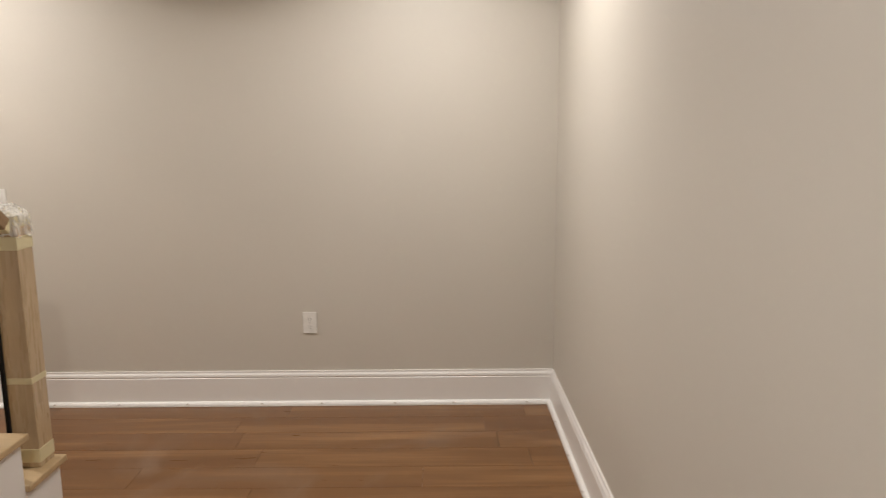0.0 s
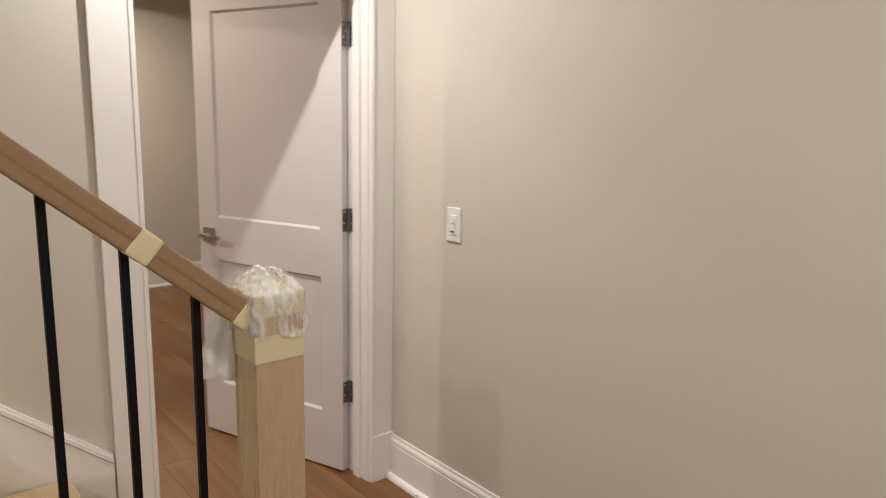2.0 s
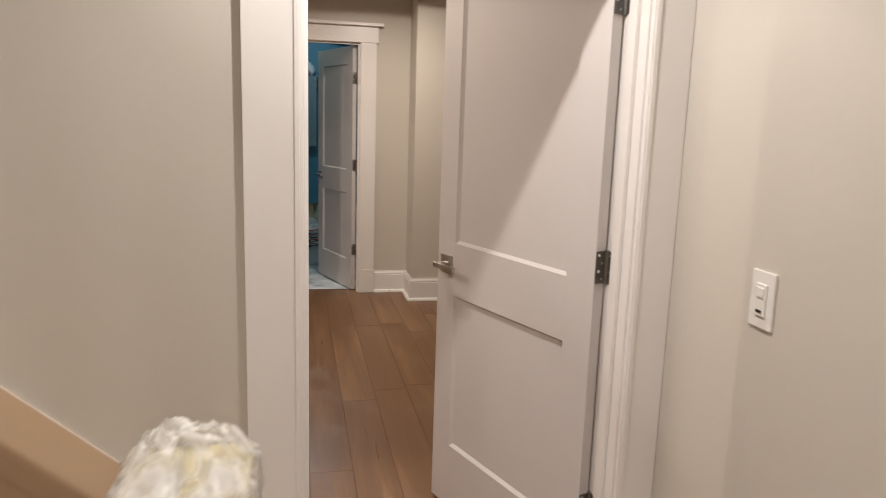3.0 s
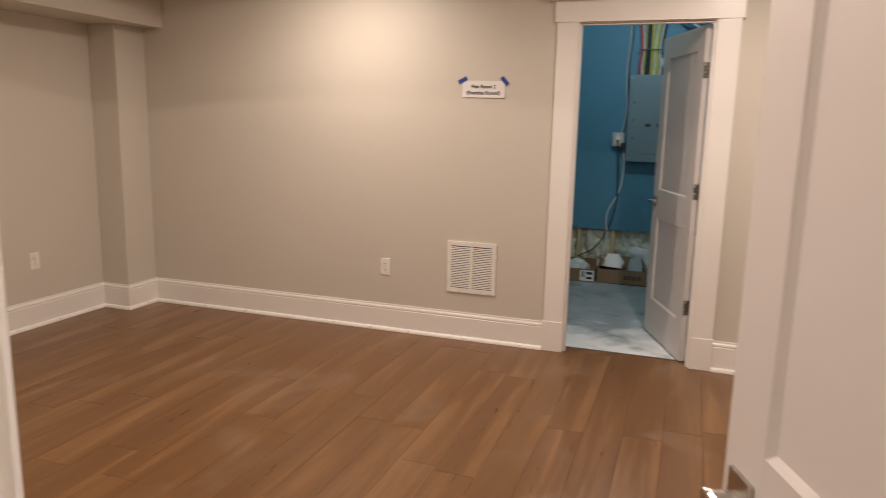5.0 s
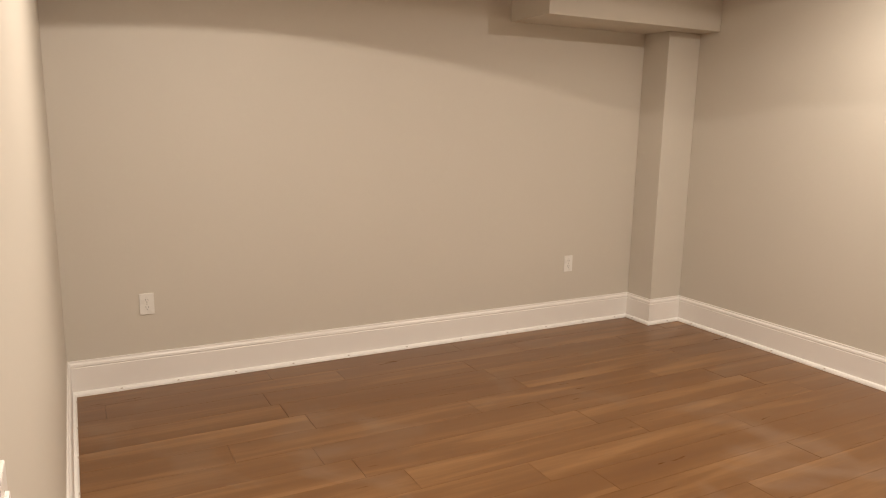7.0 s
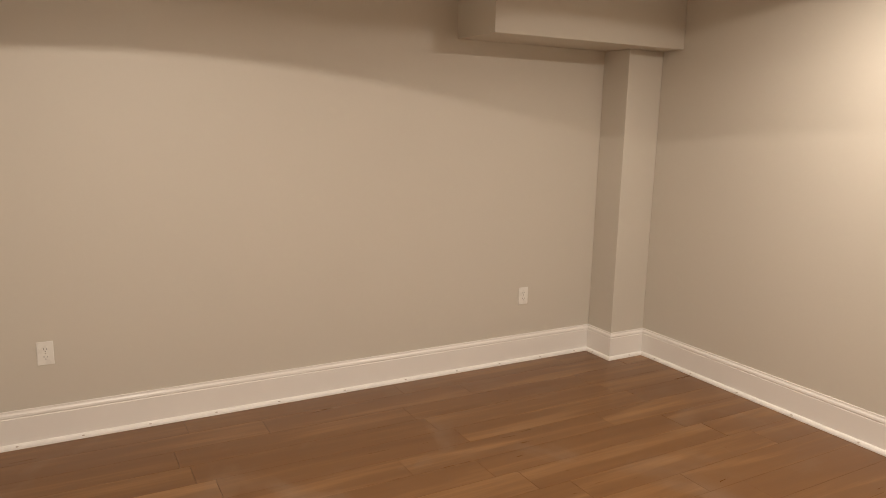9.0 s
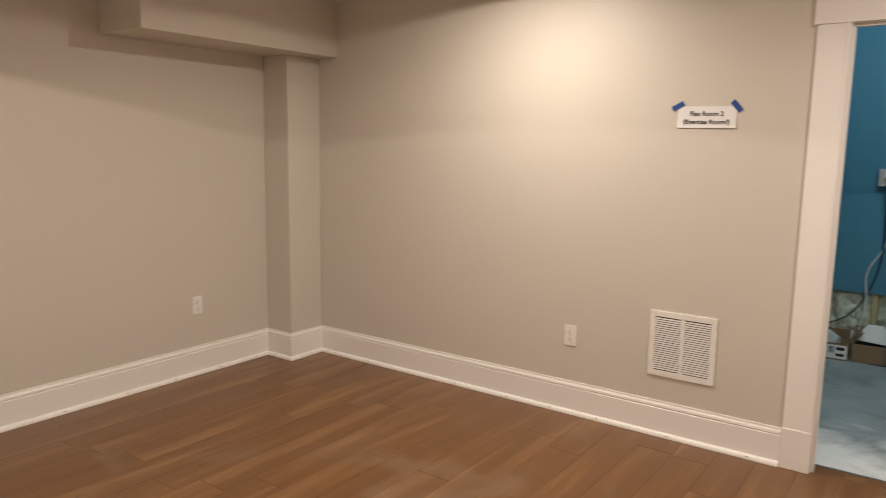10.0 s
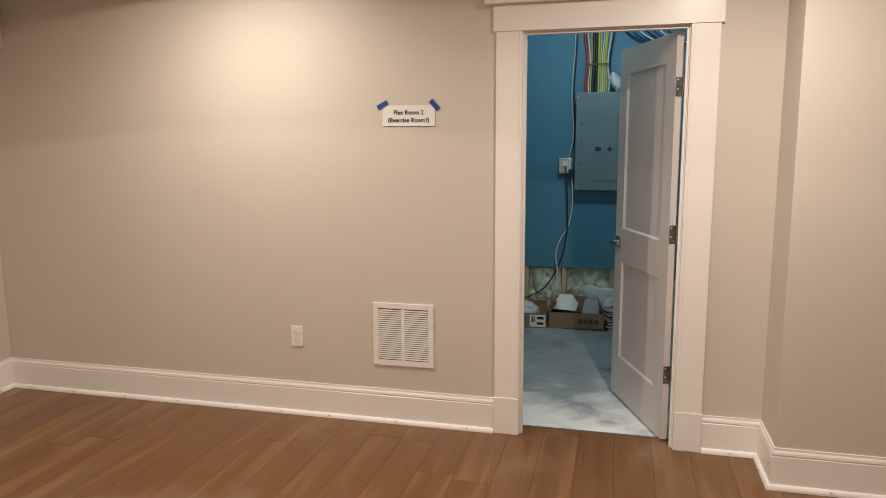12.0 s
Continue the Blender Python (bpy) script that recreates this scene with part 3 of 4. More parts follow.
def raked(x0, x1, drop, y0, y1, rise=RISE / GOING, z0=0.0):
    """A sloping band on the stair wall between x0 and x1: (top offset, bottom offset) below the skirt's top line."""
    bm = bmesh.new()
    rows = []
    for x in (x0, x1):
        top = 0.400 + rise * (0.153 - x)
        for y in (y0, y1):
            rows.append([bm.verts.new((x, y, max(z0, top - d))) for d in drop])
    a, b, c, d = rows
    for quad in ((a[0], a[1], c[1], c[0]), (b[0], d[0], d[1], b[1]), (a[0], c[0], d[0], b[0]), (a[1], b[1], d[1], c[1]), (a[0], b[0], b[1], a[1]), (c[0], c[1], d[1], d[0])):
        bm.faces.new(quad)
    return bm


skirt = structure("stair_skirt", raked(HD0 - CW - 0.004, -2.6, (0.030, 0.40), YH - 0.018, YH + 0.0), TRIM, "white skirt board that climbs along the stair wall", "trim")
part("cap_moulding", raked(HD0 - CW - 0.004, -2.6, (0.0, 0.012), YH - 0.012, YH + 0.0), TRIM, skirt)
part("cap_moulding", raked(HD0 - CW - 0.004, -2.6, (0.012, 0.027), YH - 0.020, YH + 0.0), TRIM, skirt)

# ---- railing ----
RY = -5.273
SLOPE = RISE / GOING
railing = thing("stair_railing", "stair railing with black iron balusters, its wood still wrapped for protection", "railing", pose(0.163, RY, RISE))
to_rail = pose(0.163, RY, RISE).inverted()


def rpart(name, bm, material, parent, label="", smooth=False):
    ob = part(name, bm, material, parent, label, smooth)
    if parent is railing:
        ob.matrix_basis = to_rail
    return ob


def rail_z(x):
    return 1.150 - SLOPE * (x - 0.037)


def raked_bar(x0, x1, half, low, high, bevel=0.004):
    """A bar square to the rail's own slope, between x0 and x1 of the plan; low and high are measured square to the rail."""
    tilt = math.atan(SLOPE)
    length = (x0 - x1) / math.cos(tilt)
    bm = box(bmesh.new(), 0, length, -half, half, low, high, bevel)
    m = Matrix.Translation((x1, RY, rail_z(x1))) @ Matrix.Rotation(tilt, 4, "Y")
    bmesh.ops.transform(bm, matrix=m, verts=bm.verts)
    return bm


rail = rpart("handrail", raked_bar(0.118, -2.3, 0.033, 0.0, 0.044, 0.005), KRAFT, railing, "handrail wrapped in brown kraft cardboard")
rpart("cardboard_cap", raked_bar(0.106, -2.3, 0.0350, 0.019, 0.0462, 0.006), KRAFT, rail, "folded cardboard cap over the handrail")
for a, b in ((-0.050, -0.083), (-0.62, -0.67), (-1.4, -1.45), (0.110, 0.088)):
    rpart("tape_band", raked_bar(a, b, 0.0364, -0.0014, 0.0476, 0.006), TAPE, rail, "cream masking tape band")
for i in range(19):
    x = 0.037 - 0.112 * i
    k = max(0, int((NOSE1 - x) / GOING))
    foot = RISE * (k + 1)
    bm = box(bmesh.new(), x - 0.0065, x + 0.0065, RY - 0.0065, RY + 0.0065, foot, rail_z(x) + 0.01, 0.001)
    rpart("baluster", bm, BLACK, railing)

nx0, nx1, ny0, ny1 = 0.123, 0.219, RY - 0.048, RY + 0.048
newel = rpart("newel_post", box(bmesh.new(), nx0, nx1, ny0, ny1, RISE, 1.150, 0.004), WRAP, railing, "newel post wrapped in brown paper and clear film")
for a, b, g in ((1.025, 1.075, 0.0022), (RISE + 0.02, RISE + 0.075, 0.0018), (0.52, 0.545, 0.0012)):
    rpart("tape_band", box(bmesh.new(), nx0 - g, nx1 + g, ny0 - g, ny1 + g, a, b, 0.003), TAPE, newel, "cream masking tape band")


def film_cover(cx, cy, half, top, low):
    """Thin plastic film crumpled over a square post top and hanging in folds down its sides."""
    bm = bmesh.new()
    turns, crown, skirt = 72, 12, 16
    rings = []
    for j in range(1, crown + skirt + 1):
        ring = []
        for i in range(turns):
            a = 2 * math.pi * i / turns
            d = Vector((math.cos(a), math.sin(a)))
            square = 1 / (abs(d.x) ** 7 + abs(d.y) ** 7) ** (1 / 7)
            if j <= crown:
                k = j / crown
                p = Vector((d.x * k * 3.1, d.y * k * 3.1, 0.7))
                crease = abs(noise.noise(p)) + 0.5 * abs(noise.noise(p * 2.7))
                r = half * square * k ** 0.8 * (0.80 + 0.22 * k)
                z = top + 0.034 * (1 - k ** 2.4) + 0.018 * (crease - 0.28) * (1 - 0.5 * k) * (1.2 - 0.5 * d.x)
            else:
                k = (j - crown) / skirt
                p = Vector((d.x * 2.6, d.y * 2.6, k * 1.1 + 0.6 * d.x))
                fold = abs(noise.noise(p)) + 0.6 * abs(noise.noise(p * 2.3))
                r = half * square * 1.02 + 0.003 + 0.013 * fold * (0.4 + 0.6 * k)
                z = top - (top - low) * k * (1 + 0.30 * noise.noise(Vector((d.x * 1.9, d.y * 1.9, 3)))) + 0.003 * fold
            ring.append(bm.verts.new((cx + d.x * r, cy + d.y * r, z)))
        rings.append(ring)
    hub = bm.verts.new((cx, cy, top + 0.038))
    for i in range(turns):
        bm.faces.new((hub, rings[0][i], rings[0][(i + 1) % turns]))
        for a, b in zip(rings, rings[1:]):
            bm.faces.new((a[i], b[i], b[(i + 1) % turns], a[(i + 1) % turns]))
    return bm


rpart("tape_band", box(bmesh.new(), nx0 - 0.002, nx1 + 0.002, ny0 - 0.002, ny1 + 0.002, 1.108, 1.152, 0.004), TAPE, newel, "cream masking tape over the post top")
rpart("plastic_cover", film_cover((nx0 + nx1) / 2, RY, 0.0500, 1.154, 1.078), FILM, newel, "crumpled clear plastic film over the post top", True)
bm = bmesh.new()
bmesh.ops.create_grid(bm, x_segments=14, y_segments=18, size=0.5)
for v in bm.verts:
    u, w = v.co.x, v.co.y + 0.5
    p = Vector((u * 3, w * 4, 0))
    v.co = (0.110 + 0.080 * u * (0.45 + 0.55 * math.sin(2.4 * w)) - 0.016 * w + 0.006 * noise.noise(p), RY + 0.045 + 0.014 * noise.noise(p * 0.9) + 0.006 * math.sin(u * 11 + w * 2), 1.110 - 0.135 * w - 0.02 * u * w + 0.008 * noise.noise(p * 1.4))
flap = rpart("plastic_flap", bm, PLASTIC, newel, "loose torn flap of white plastic film", True)
flap.modifiers.new("thickness", "SOLIDIFY").thickness = 0.0006

# ---- utility room ----
UY = 2.42
structure("wall_utility", boxes((-1.0, 1.9, UY, UY + 0.02, 0.470, 2.75)), BLUEWALL, "blue painted board wall of the utility room, stopping above the floor", "wall")
for x in (-1.02, 1.90):
    structure("wall_utility_side", boxes((x, x + 0.02, 0.11, UY + 0.25, 0, 2.75)), BLUEWALL, "blue painted side wall of the utility room", "wall")
structure("wall_foundation", boxes((-1.02, 1.92, UY + 0.20, UY + 0.25, 0, 2.75)), CONCRETE, "bare foundation wall behind the studs", "wall")
structure("ceiling_utility", boxes((-1.02, 1.92, 0.11, UY + 0.25, 2.75, 2.8)), LUMBER, "unfinished timber ceiling of the utility room", "ceiling")
structure("floor_utility", boxes((-1.02, 1.92, 0.112, UY + 0.25, -0.06, -0.004)), SLAB, "stained bare concrete floor", "floor")
for x in (-0.68, -0.285, 0.035, 0.43, 0.83, 1.23):
    tagged(part("wall_stud", boxes((x - 0.019, x + 0.019, UY + 0.021, UY + 0.11, -0.004, 2.74)), LUMBER), "bare pine wall stud", "stud", "wall studs", "structure")
for x0, x1 in ((-0.66, -0.305), (-0.265, 0.015), (0.055, 0.41), (0.45, 0.81), (0.85, 1.21)):
    bm = bmesh.new()
    bmesh.ops.create_grid(bm, x_segments=36, y_segments=56, size=0.5)
    for v in bm.verts:
        u, w = v.co.x + 0.5, v.co.y + 0.5
        p = Vector((x0 * 7 + u * 3, w * 4, 0.3))
        swell = (u * (1 - u) * 4) ** 0.4
        v.co = (x0 + (x1 - x0) * u, UY + 0.11 - 0.055 * swell - 0.03 * noise.noise(p * 1.8) - 0.016 * noise.noise(p * 5) - 0.010 * abs(noise.noise(p * 11)), -0.003 + 0.62 * w)
    ob = tagged(part("insulation_batt", bm, INSULATION, None, "", True), "wrinkled film-faced insulation between bare studs", "insulation", "insulation batts")
    ob.modifiers.new("thickness", "SOLIDIFY").thickness = 0.01

structure("threshold", box(bmesh.new(), PD0, PD1, 0.100, 0.116, -0.004, 0.004, 0.001), ALU, "thin dark metal threshold strip", "threshold")

# breaker panel
bpx0, bpx1, bpz0, bpz1, front_y = 0.112, 0.482, 1.130, 1.905, 2.305
panel = thing("breaker_panel", "grey steel electrical breaker panel on the blue wall", "breaker panel", pose((bpx0 + bpx1) / 2, UY, bpz0))
hw, ph, pd = (bpx1 - bpx0) / 2, bpz1 - bpz0, UY - front_y
part("body", box(bmesh.new(), -hw + 0.006, hw - 0.006, -pd + 0.012, 0, 0.004, ph - 0.004, 0.003), GREYPANEL, panel)
part("cover", box(bmesh.new(), -hw, hw, -pd, -pd + 0.012, 0, ph, 0.003), GREYPANEL, panel)
lid = part("panel_door", box(bmesh.new(), -0.045, hw - 0.045, -pd - 0.006, -pd, 0.075, ph - 0.09, 0.002), GREYPANEL, panel)
part("latch", boxes((-0.028, 0.018, -pd - 0.010, -pd - 0.005, 0.315, 0.345)), SLOT, lid)
part("lock", cyl(bmesh.new(), (0.085, -pd - 0.002, 0.33), (0.085, -pd - 0.014, 0.33), 0.016), SLOT, panel)
for x, z in ((-hw + 0.015, 0.03), (-hw + 0.015, ph - 0.03), (hw - 0.015, 0.03), (hw - 0.015, ph - 0.03)):
    part("screw", cyl(bmesh.new(), (x, -pd + 0.001, z), (x, -pd - 0.004, z), 0.005, seg=10), STEEL, panel)
for z in (0.20, 0.36, 0.52):
    part("knockout", boxes((-hw + 0.045, -hw + 0.052, -pd - 0.002, -pd + 0.001, z, z + 0.024)), SLOT, panel)

part("knockout_box", box(bmesh.new(), hw - 0.004, hw + 0.03, -pd + 0.02, -0.01, ph - 0.12, ph - 0.01, 0.003), BLACKC, panel, "black junction cover")

# cables into the panel
CABLES = ((0.170, RED, 0.006), (0.184, RED, 0.005), (0.196, WHITEC, 0.005), (0.212, YELLOW, 0.006), (0.234, BLACKC, 0.013), (0.258, BLACKC, 0.010), (0.282, YELLOW, 0.006),
          (0.298, YELLOW, 0.006), (0.314, WHITEC, 0.005), (0.330, YELLOW, 0.006), (0.346, YELLOW, 0.005), (0.368, WHITEC, 0.006), (0.386, BLACKC, 0.006))
crng = random.Random(4)
for x, material, r in CABLES:
    dx = crng.uniform(-0.02, 0.02)
    y = UY - 0.05 + crng.uniform(-0.02, 0.02)
    xm = 0.27 + (x - 0.27) * 0.80
    tagged(tube("electrical_cable", [(x + dx, UY - 0.03, 2.74), (x + dx * 0.4, y, 2.38), (xm, y - 0.005, 2.14), (0.27 + (x - 0.27) * 0.95, y, 1.98), (x * 0.9 + 0.027, UY - 0.06, 1.90)], r, material),
           {"red_cable": "red", "yellow_cable": "yellow", "white_cable": "white", "black_cable": "black"}[material.name] + " electrical cable running down into the breaker panel", "cable", "panel cables")
for i in range(7):
    x = 0.42 + 0.05 * i
    tagged(tube("electrical_cable", [(x - 0.06, UY - 0.12, 2.74), (x, UY - 0.10, 2.45), (x + 0.16, UY - 0.08, 2.30), (x + 0.38, UY - 0.05, 2.26)], 0.006, (BLACKC, BLUETAPE, WHITEC)[i % 3]),
           "electrical cable looped along the top of the blue wall", "cable", "loose cables")
tagged(part("cable_tie", box(bmesh.new(), 0.165, 0.375, UY - 0.085, UY - 0.078, 2.120, 2.130, 0.001), BLACKC), "black plastic cable tie round the cables", "cable tie")
bm = bmesh.new()
bmesh.ops.create_icosphere(bm, subdivisions=3, radius=1)
for v in bm.verts:
    c = v.co.copy()
    q = 1 + 0.35 * noise.noise(c * 2.2)
    v.co = (0.415 + 0.045 * c.x * q + 0.02 * c.z, UY - 0.062 + 0.05 * c.y * q, 1.985 - 0.075 * c.z * q)
tagged(part("plastic_bag", bm, SCRAP, None, "", True), "crumpled clear plastic bag stuffed behind the cables", "plastic bag")

# outlet box and cords
obx = thing("outlet_box", "surface-mounted steel outlet box with plugs in it", "outlet box", pose(0.032, UY, 1.262))
part("box_body", box(bmesh.new(), -0.052, 0.052, -0.055, 0, 0, 0.125, 0.004), STEEL, obx)
part("receptacle", box(bmesh.new(), -0.018, 0.018, -0.0585, -0.054, 0.028, 0.100, 0.002), DEVICE, obx)
part("plug", box(bmesh.new(), -0.014, 0.014, -0.085, -0.058, 0.036, 0.062, 0.004), KRAFT, obx, "tan plug")
part("adapter", box(bmesh.new(), 0.028, 0.075, -0.09, -0.02, -0.025, 0.035, 0.004), BLACKC, obx, "black power adapter")
tagged(tube("wall_conduit", [(0.085, UY - 0.012, 2.74), (0.088, UY - 0.012, 2.3), (0.070, UY - 0.012, 1.9), (0.086, UY - 0.012, 1.55), (0.060, UY - 0.014, 1.385)], 0.0065, GREYC),
       "pale grey cable running down the blue wall to the outlet box", "cable")
tagged(tube("wall_conduit", [(0.104, UY - 0.012, 2.74), (0.104, UY - 0.012, 2.3), (0.086, UY - 0.012, 1.92), (0.099, UY - 0.012, 1.56), (0.072, UY - 0.014, 1.385)], 0.0055, BLACKC),
       "black cable running down the blue wall beside a grey one", "cable")
tagged(tube("power_cord", [(0.036, UY - 0.08, 1.30), (0.055, UY - 0.05, 1.0), (0.045, UY - 0.04, 0.70), (-0.03, UY - 0.02, 0.45), (-0.12, UY - 0.03, 0.30), (-0.28, UY - 0.05, 0.20)], 0.0055, BLACKC),
       "black power cord hanging from the outlet box", "cord")
tagged(tube("power_cord", [(0.080, UY - 0.03, 1.27), (0.095, UY - 0.03, 1.05), (0.070, UY - 0.03, 0.85), (-0.03, UY - 0.03, 0.62), (-0.02, UY - 0.03, 0.42), (-0.045, UY - 0.05, 0.20)], 0.0055, WHITEC),
       "grey power cord hanging from the outlet box", "cord")


# cartons and litter
def carton(name, x0, x1, y0, y1, h, material, label, flaps, angle=0.0):
    cx, cy = (x0 + x1) / 2, (y0 + y1) / 2
    a, b, t = (x1 - x0) / 2, (y1 - y0) / 2, 0.005
    ob = thing(name, label, "cardboard box", pose(cx, cy, -0.004, 0, 0, angle))
    part("body", boxes((-a, a, -b, -b + t, 0, h), (-a, a, b - t, b, 0, h), (-a, -a + t, -b + t, b - t, 0, h), (a - t, a, -b + t, b - t, 0, h), (-a + t, a - t, -b + t, b - t, 0, t)), material, ob)
    for side, tilt, ln in flaps:
        bm = box(bmesh.new(), -(a if side in "sn" else b) + 0.004, (a if side in "sn" else b) - 0.004, -t / 2, t / 2, 0, ln)
        f = part("flap", bm, material, ob)
        turn = {"s": 0, "n": 180, "w": -90, "e": 90}[side]
        off = {"s": (0, -b + t / 2), "n": (0, b - t / 2), "w": (-a + t / 2, 0), "e": (a - t / 2, 0)}[side]
        f.matrix_basis = pose(off[0], off[1], h, 0, 0, turn) @ pose(0, 0, 0, tilt, 0, 0)
    return ob, a, b


big, ba, bb = carton("cardboard_carton", -0.068, 0.375, 2.20, 2.39, 0.135, CARTON, "open brown cardboard carton with folded-back flaps", (("w", -35, 0.10), ("e", -25, 0.11), ("n", 20, 0.10)), 4)
for x, w in ((0.035, 0.030), (0.072, 0.026), (0.112, 0.034), (0.158, 0.028)):
    part("printed_mark", boxes((x - w / 2, x + w / 2, -bb - 0.0012, -bb - 0.0004, 0.045, 0.085)), PRINT, big, "dark printed mark")
small, sa, sb = carton("cardboard_carton", -0.40, -0.085, 2.16, 2.37, 0.125, CARTON, "small cardboard box with a white shipping label", (("n", -10, 0.07),), 2)
tagged(part("packing_insert", box(bmesh.new(), -0.045, 0.352, 2.222, 2.372, 0.003, 0.105, 0.01), NAVY), "dark blue plastic packing insert in the open carton", "packing")
for x, z in ((0.135, 0.060), (0.092, 0.066)):
    part("printed_mark", boxes((x - 0.012, x + 0.012, -bb - 0.0012, -bb - 0.0004, z - 0.002, z + 0.002)), PRINT, big, "dark printed mark")
lab = part("shipping_label", boxes((0.02, sa - 0.008, -sb - 0.0015, -sb - 0.0004, 0.012, 0.112)), PAPER, small, "white shipping label")
for i, (x, w) in enumerate(((0.035, 0.004), (0.042, 0.007), (0.053, 0.003), (0.06, 0.006))):
    part("bar", boxes((x, x + w, -sb - 0.0022, -sb - 0.0014, 0.05, 0.10)), SLOT, lab)
part("bar", boxes((0.08, 0.135, -sb - 0.0022, -sb - 0.0014, 0.075, 0.098)), SLOT, lab)
part("bar", boxes((0.08, 0.135, -sb - 0.0022, -sb - 0.0014, 0.03, 0.05)), SLOT, lab)
bm = bmesh.new()
hexa = [bm.verts.new((0.062 + 0.105 * x, 2.27 + 0.05 * y, 0.19 + 0.055 * y)) for x, y in ((-1, -0.7), (-0.75, 0.4), (-0.45, 1.2), (0.5, 1.2), (1, 0.1), (0.85, -0.9))]
bm.faces.new(hexa)
ob = tagged(part("paper_sheet", bm, PAPER), "folded white paper lying in the open carton", "paper")
ob.modifiers.new("thickness", "SOLIDIFY").thickness = 0.002

bm = box(bmesh.new(), -0.075, 0.075, -0.003, 0.003, -0.005, 0.125, 0.001)
bmesh.ops.transform(bm, matrix=pose(0.265, 2.285, 0.110, -28, 0, -24), verts=bm.verts)
tagged(part("foam_sheet", bm, GREYC), "grey foam sheet standing tilted in the open carton", "packing")


def crumple(name, centre, size, seed, material, label, category):
    bm = bmesh.new()
    bmesh.ops.create_icosphere(bm, subdivisions=4, radius=1)
    for v in bm.verts:
        c = v.co.copy()
        s = Vector((seed * 3.1, seed * 1.7, 0))
        q = 1 + 0.35 * noise.noise(c * 1.8 + s) + 0.22 * abs(noise.noise(c * 4.5 + s)) + 0.08 * noise.noise(c * 11 + s)
        v.co = [centre[i] + size[i] * c[i] * q for i in range(3)]
        v.co.z = max(v.co.z, centre[2] - size[2])
    return tagged(part(name, bm, material, None, "", True), label, category)


crumple("plastic_bag", (-0.27, 2.24, 0.125), (0.11, 0.06, 0.075), 1, SCRAP, "crumpled clear plastic bag in the small box", "plastic bag")
crumple("plastic_bag", (0.52, 2.37, 0.115), (0.17, 0.06, 0.12), 2, SCRAP, "crumpled clear plastic sheeting on the slab", "plastic bag")
crumple("plastic_bag", (0.33, 2.445, 0.17), (0.17, 0.035, 0.13), 3, SCRAP, "crumpled clear plastic sheeting behind the carton", "plastic bag")
heap = random.Random(9)
for i in range(14):
    r, material = heap.uniform(0.055, 0.095), (WHITEC, RED, WHITEC, BLACKC)[i % 4]
    cx, cy, lean = 0.47 + heap.uniform(-0.03, 0.05), 2.29 + heap.uniform(-0.03, 0.03), heap.uniform(-0.25, 0.25)
    pts = [(cx + r * math.cos(a * math.pi / 4), cy + 0.75 * r * math.sin(a * math.pi / 4), 0.028 + 0.0115 * i + lean * r * math.cos(a * math.pi / 4 + i)) for a in range(9)]
    tagged(tube("cable_coil", pts, 0.0048, material), {"red_cable": "red", "white_cable": "white", "black_cable": "black"}[material.name] + " electrical wire in a loose heap of coils on the slab", "cable", "cable scraps")
tagged(part("cardboard_sheet", box(bmesh.new(), 0.05, 0.415, 2.185, 2.40, -0.004, 0.002, 0.001), BLACKC), "flat black board lying under the open carton", "board")


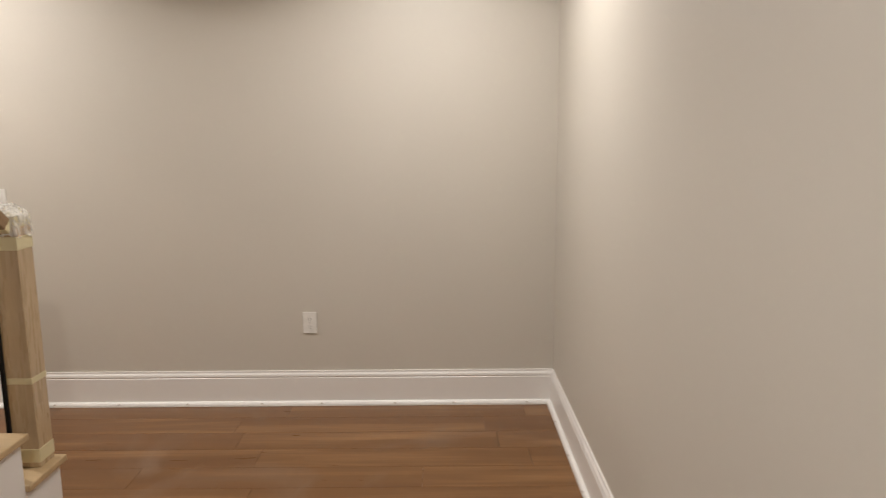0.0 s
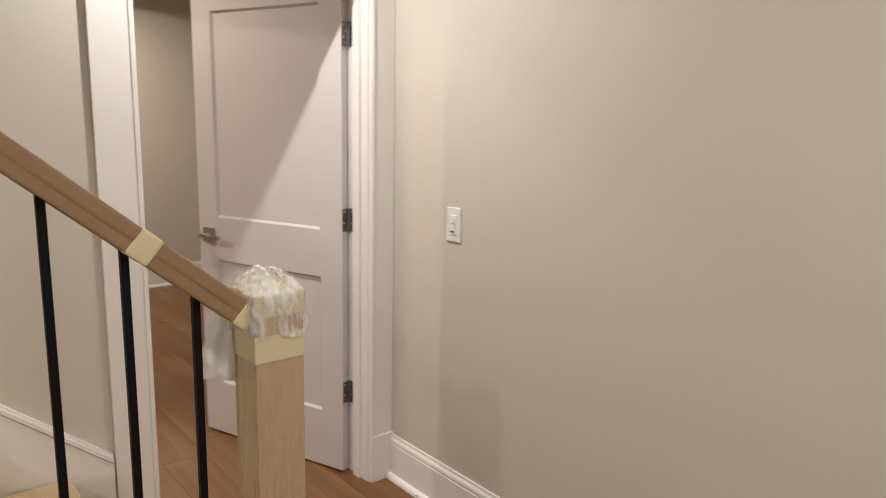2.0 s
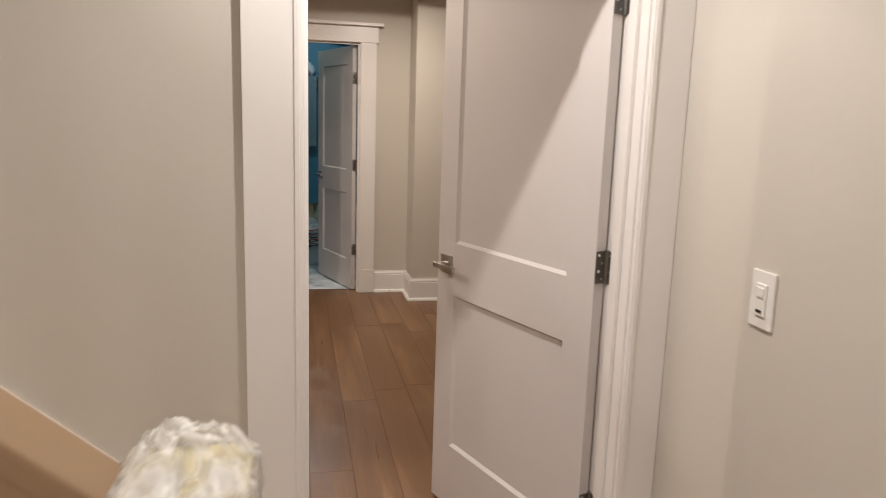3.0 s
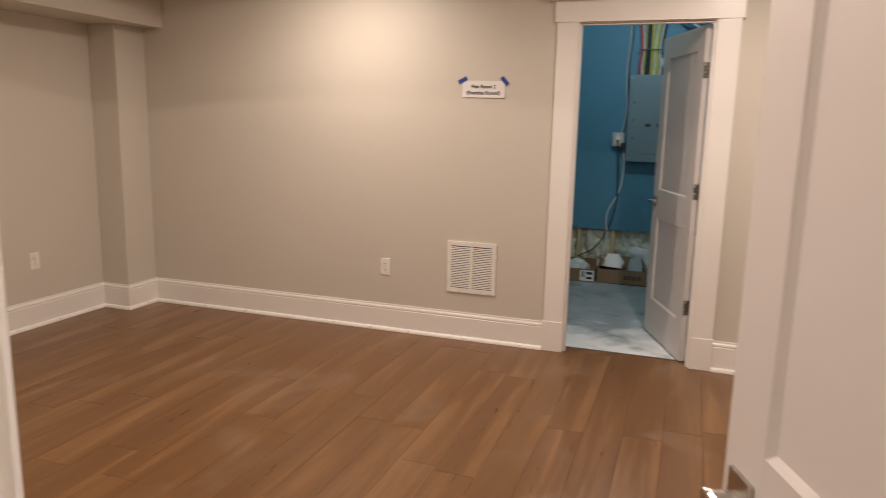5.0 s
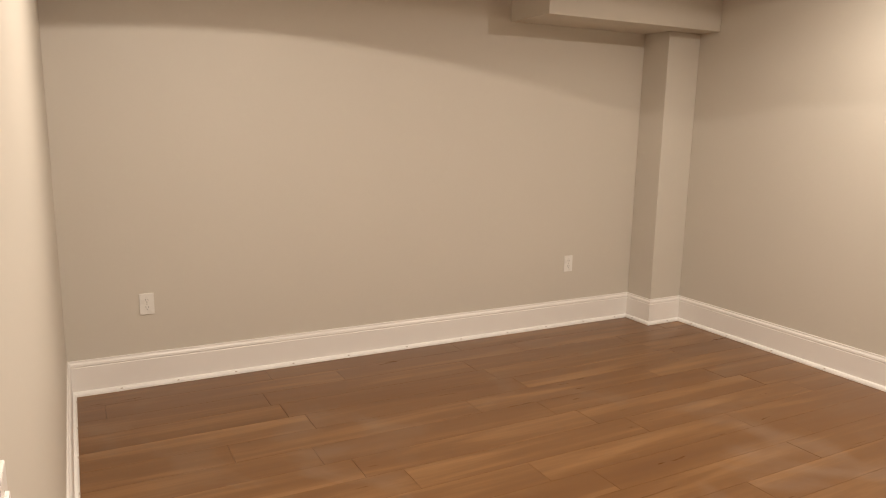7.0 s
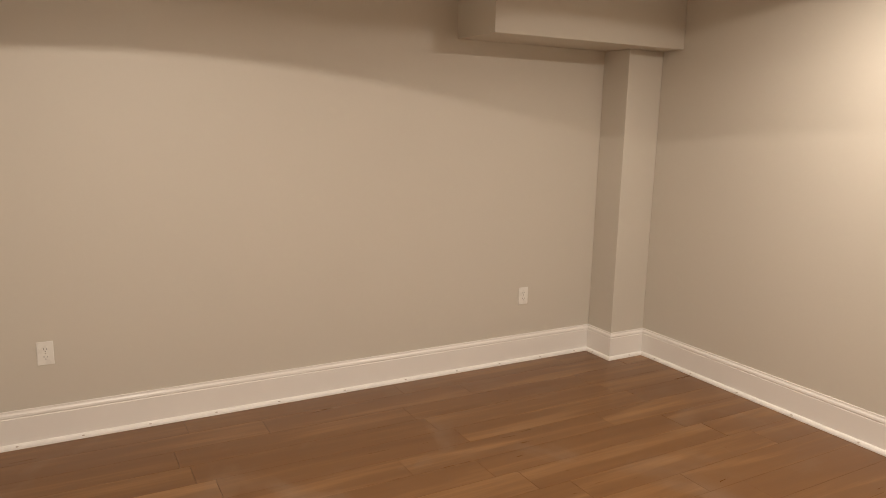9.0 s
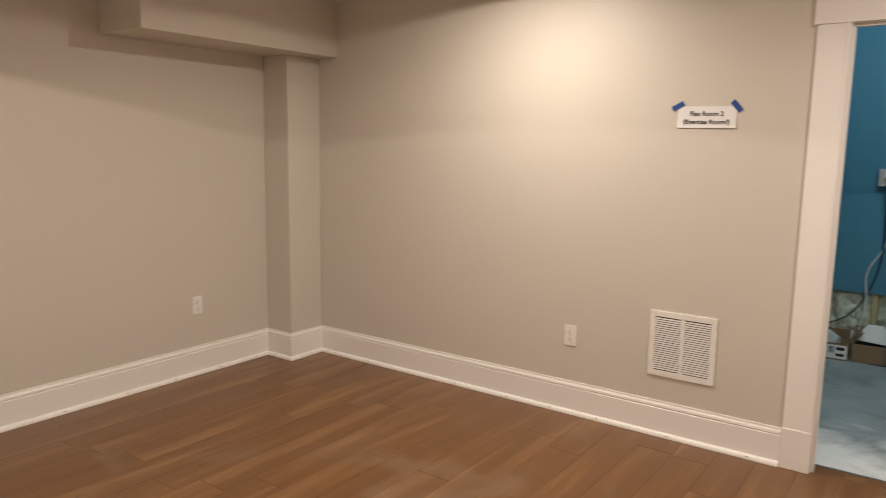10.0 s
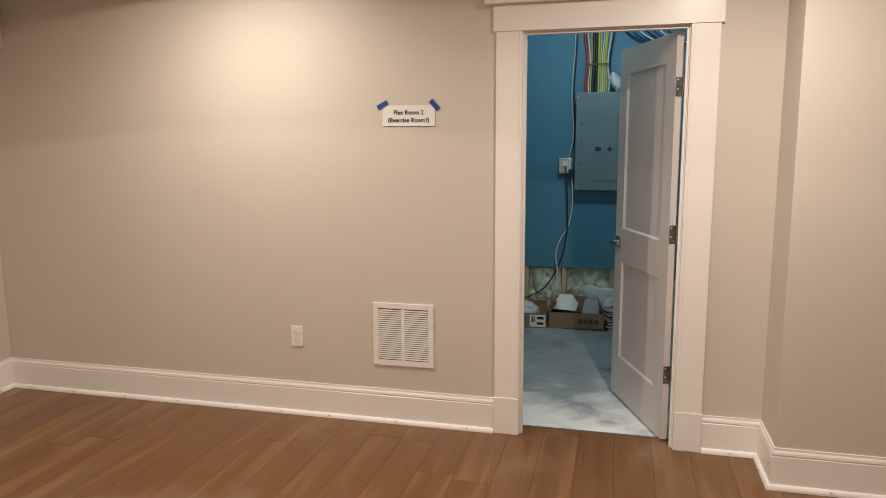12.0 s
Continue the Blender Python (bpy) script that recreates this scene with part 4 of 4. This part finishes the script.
# ---- downlights ----
def downlight(x, y):
    ob = thing("ceiling_downlight", "round white recessed ceiling downlight, switched on", "ceiling light", pose(x, y, CEIL), "recessed downlights")
    bm = bmesh.new()
    rings = [[bm.verts.new((r * math.cos(2 * math.pi * i / 40), r * math.sin(2 * math.pi * i / 40), z)) for i in range(40)]
             for r, z in ((0.075, 0.0), (0.075, -0.0235), (0.080, -0.026), (0.090, -0.010), (0.092, 0.0))]
    for lower, upper in zip(rings, rings[1:]):
        for i in range(40):
            bm.faces.new((lower[i], lower[(i + 1) % 40], upper[(i + 1) % 40], upper[i]))
    part("trim_ring", bm, DEVICE, ob)
    part("lens", cyl(bmesh.new(), (0, 0, -0.0025), (0, 0, -0.0005), 0.010, seg=24), LENS, ob, "glowing frosted lens")
    return ob


# A fitting for each lamp, the added one at (0.15, -3.40) included.
for lamp in (*FLEX_LAMPS, *HALL_LAMPS):
    downlight(lamp[0], lamp[1])
bulb = thing("bulb_holder", "bare bulb in a ceiling lampholder", "lamp", pose(BULB[0], BULB[1], 2.75))
part("lampholder", cyl(bmesh.new(), (0, 0, 0), (0, 0, -0.19), 0.035, seg=24), DEVICE, bulb)

# ---- floor planks ----
floor = structure("floor", boxes((-3.6, 2.7, -7.5, 0.108, -0.06, -0.0035)), GAP, "warm brown oak-look plank floor", "floor")
PW, PL = 0.179, 1.22
prng = random.Random(11)
cache = {}


def plank_mesh(length):
    key = round(length, 2)
    if key not in cache:
        bm = bmesh.new()
        w, h, c = PW / 2 - 0.0003, key / 2 - 0.0006, 0.0005
        low = [bm.verts.new((x, y, -0.0034)) for x, y in ((-w, -h), (w, -h), (w, h), (-w, h))]
        mid = [bm.verts.new((x, y, -0.0012)) for x, y in ((-w, -h), (w, -h), (w, h), (-w, h))]
        top = [bm.verts.new((x, y, 0.0)) for x, y in ((-w + c, -h + c), (w - c, -h + c), (w - c, h - c), (-w + c, h - c))]
        for a, b in ((low, mid), (mid, top)):
            for i in range(4):
                bm.faces.new((a[i], a[(i + 1) % 4], b[(i + 1) % 4], b[i]))
        bm.faces.new(top)
        cache[key] = mesh_of("plank", bm, PLANK)
    return key, cache[key]


x = 0.127 - PW * 21 + PW / 2
while x < 2.7:
    y, end = -7.5, 0.106
    step = prng.uniform(0.2, PL)
    x0, x1 = x - PW / 2, x + PW / 2
    while y < end - 0.02:
        stop = min(y + step, end)
        length, cy = stop - y, (y + stop) / 2
        if x1 < 1.35 or cy > -4.3:
            key, me = plank_mesh(length)
            ob = new("plank", me)
            ob.parent = floor
            ob.location = (x, cy, 0)
        y, step = stop, PL
    x += PW
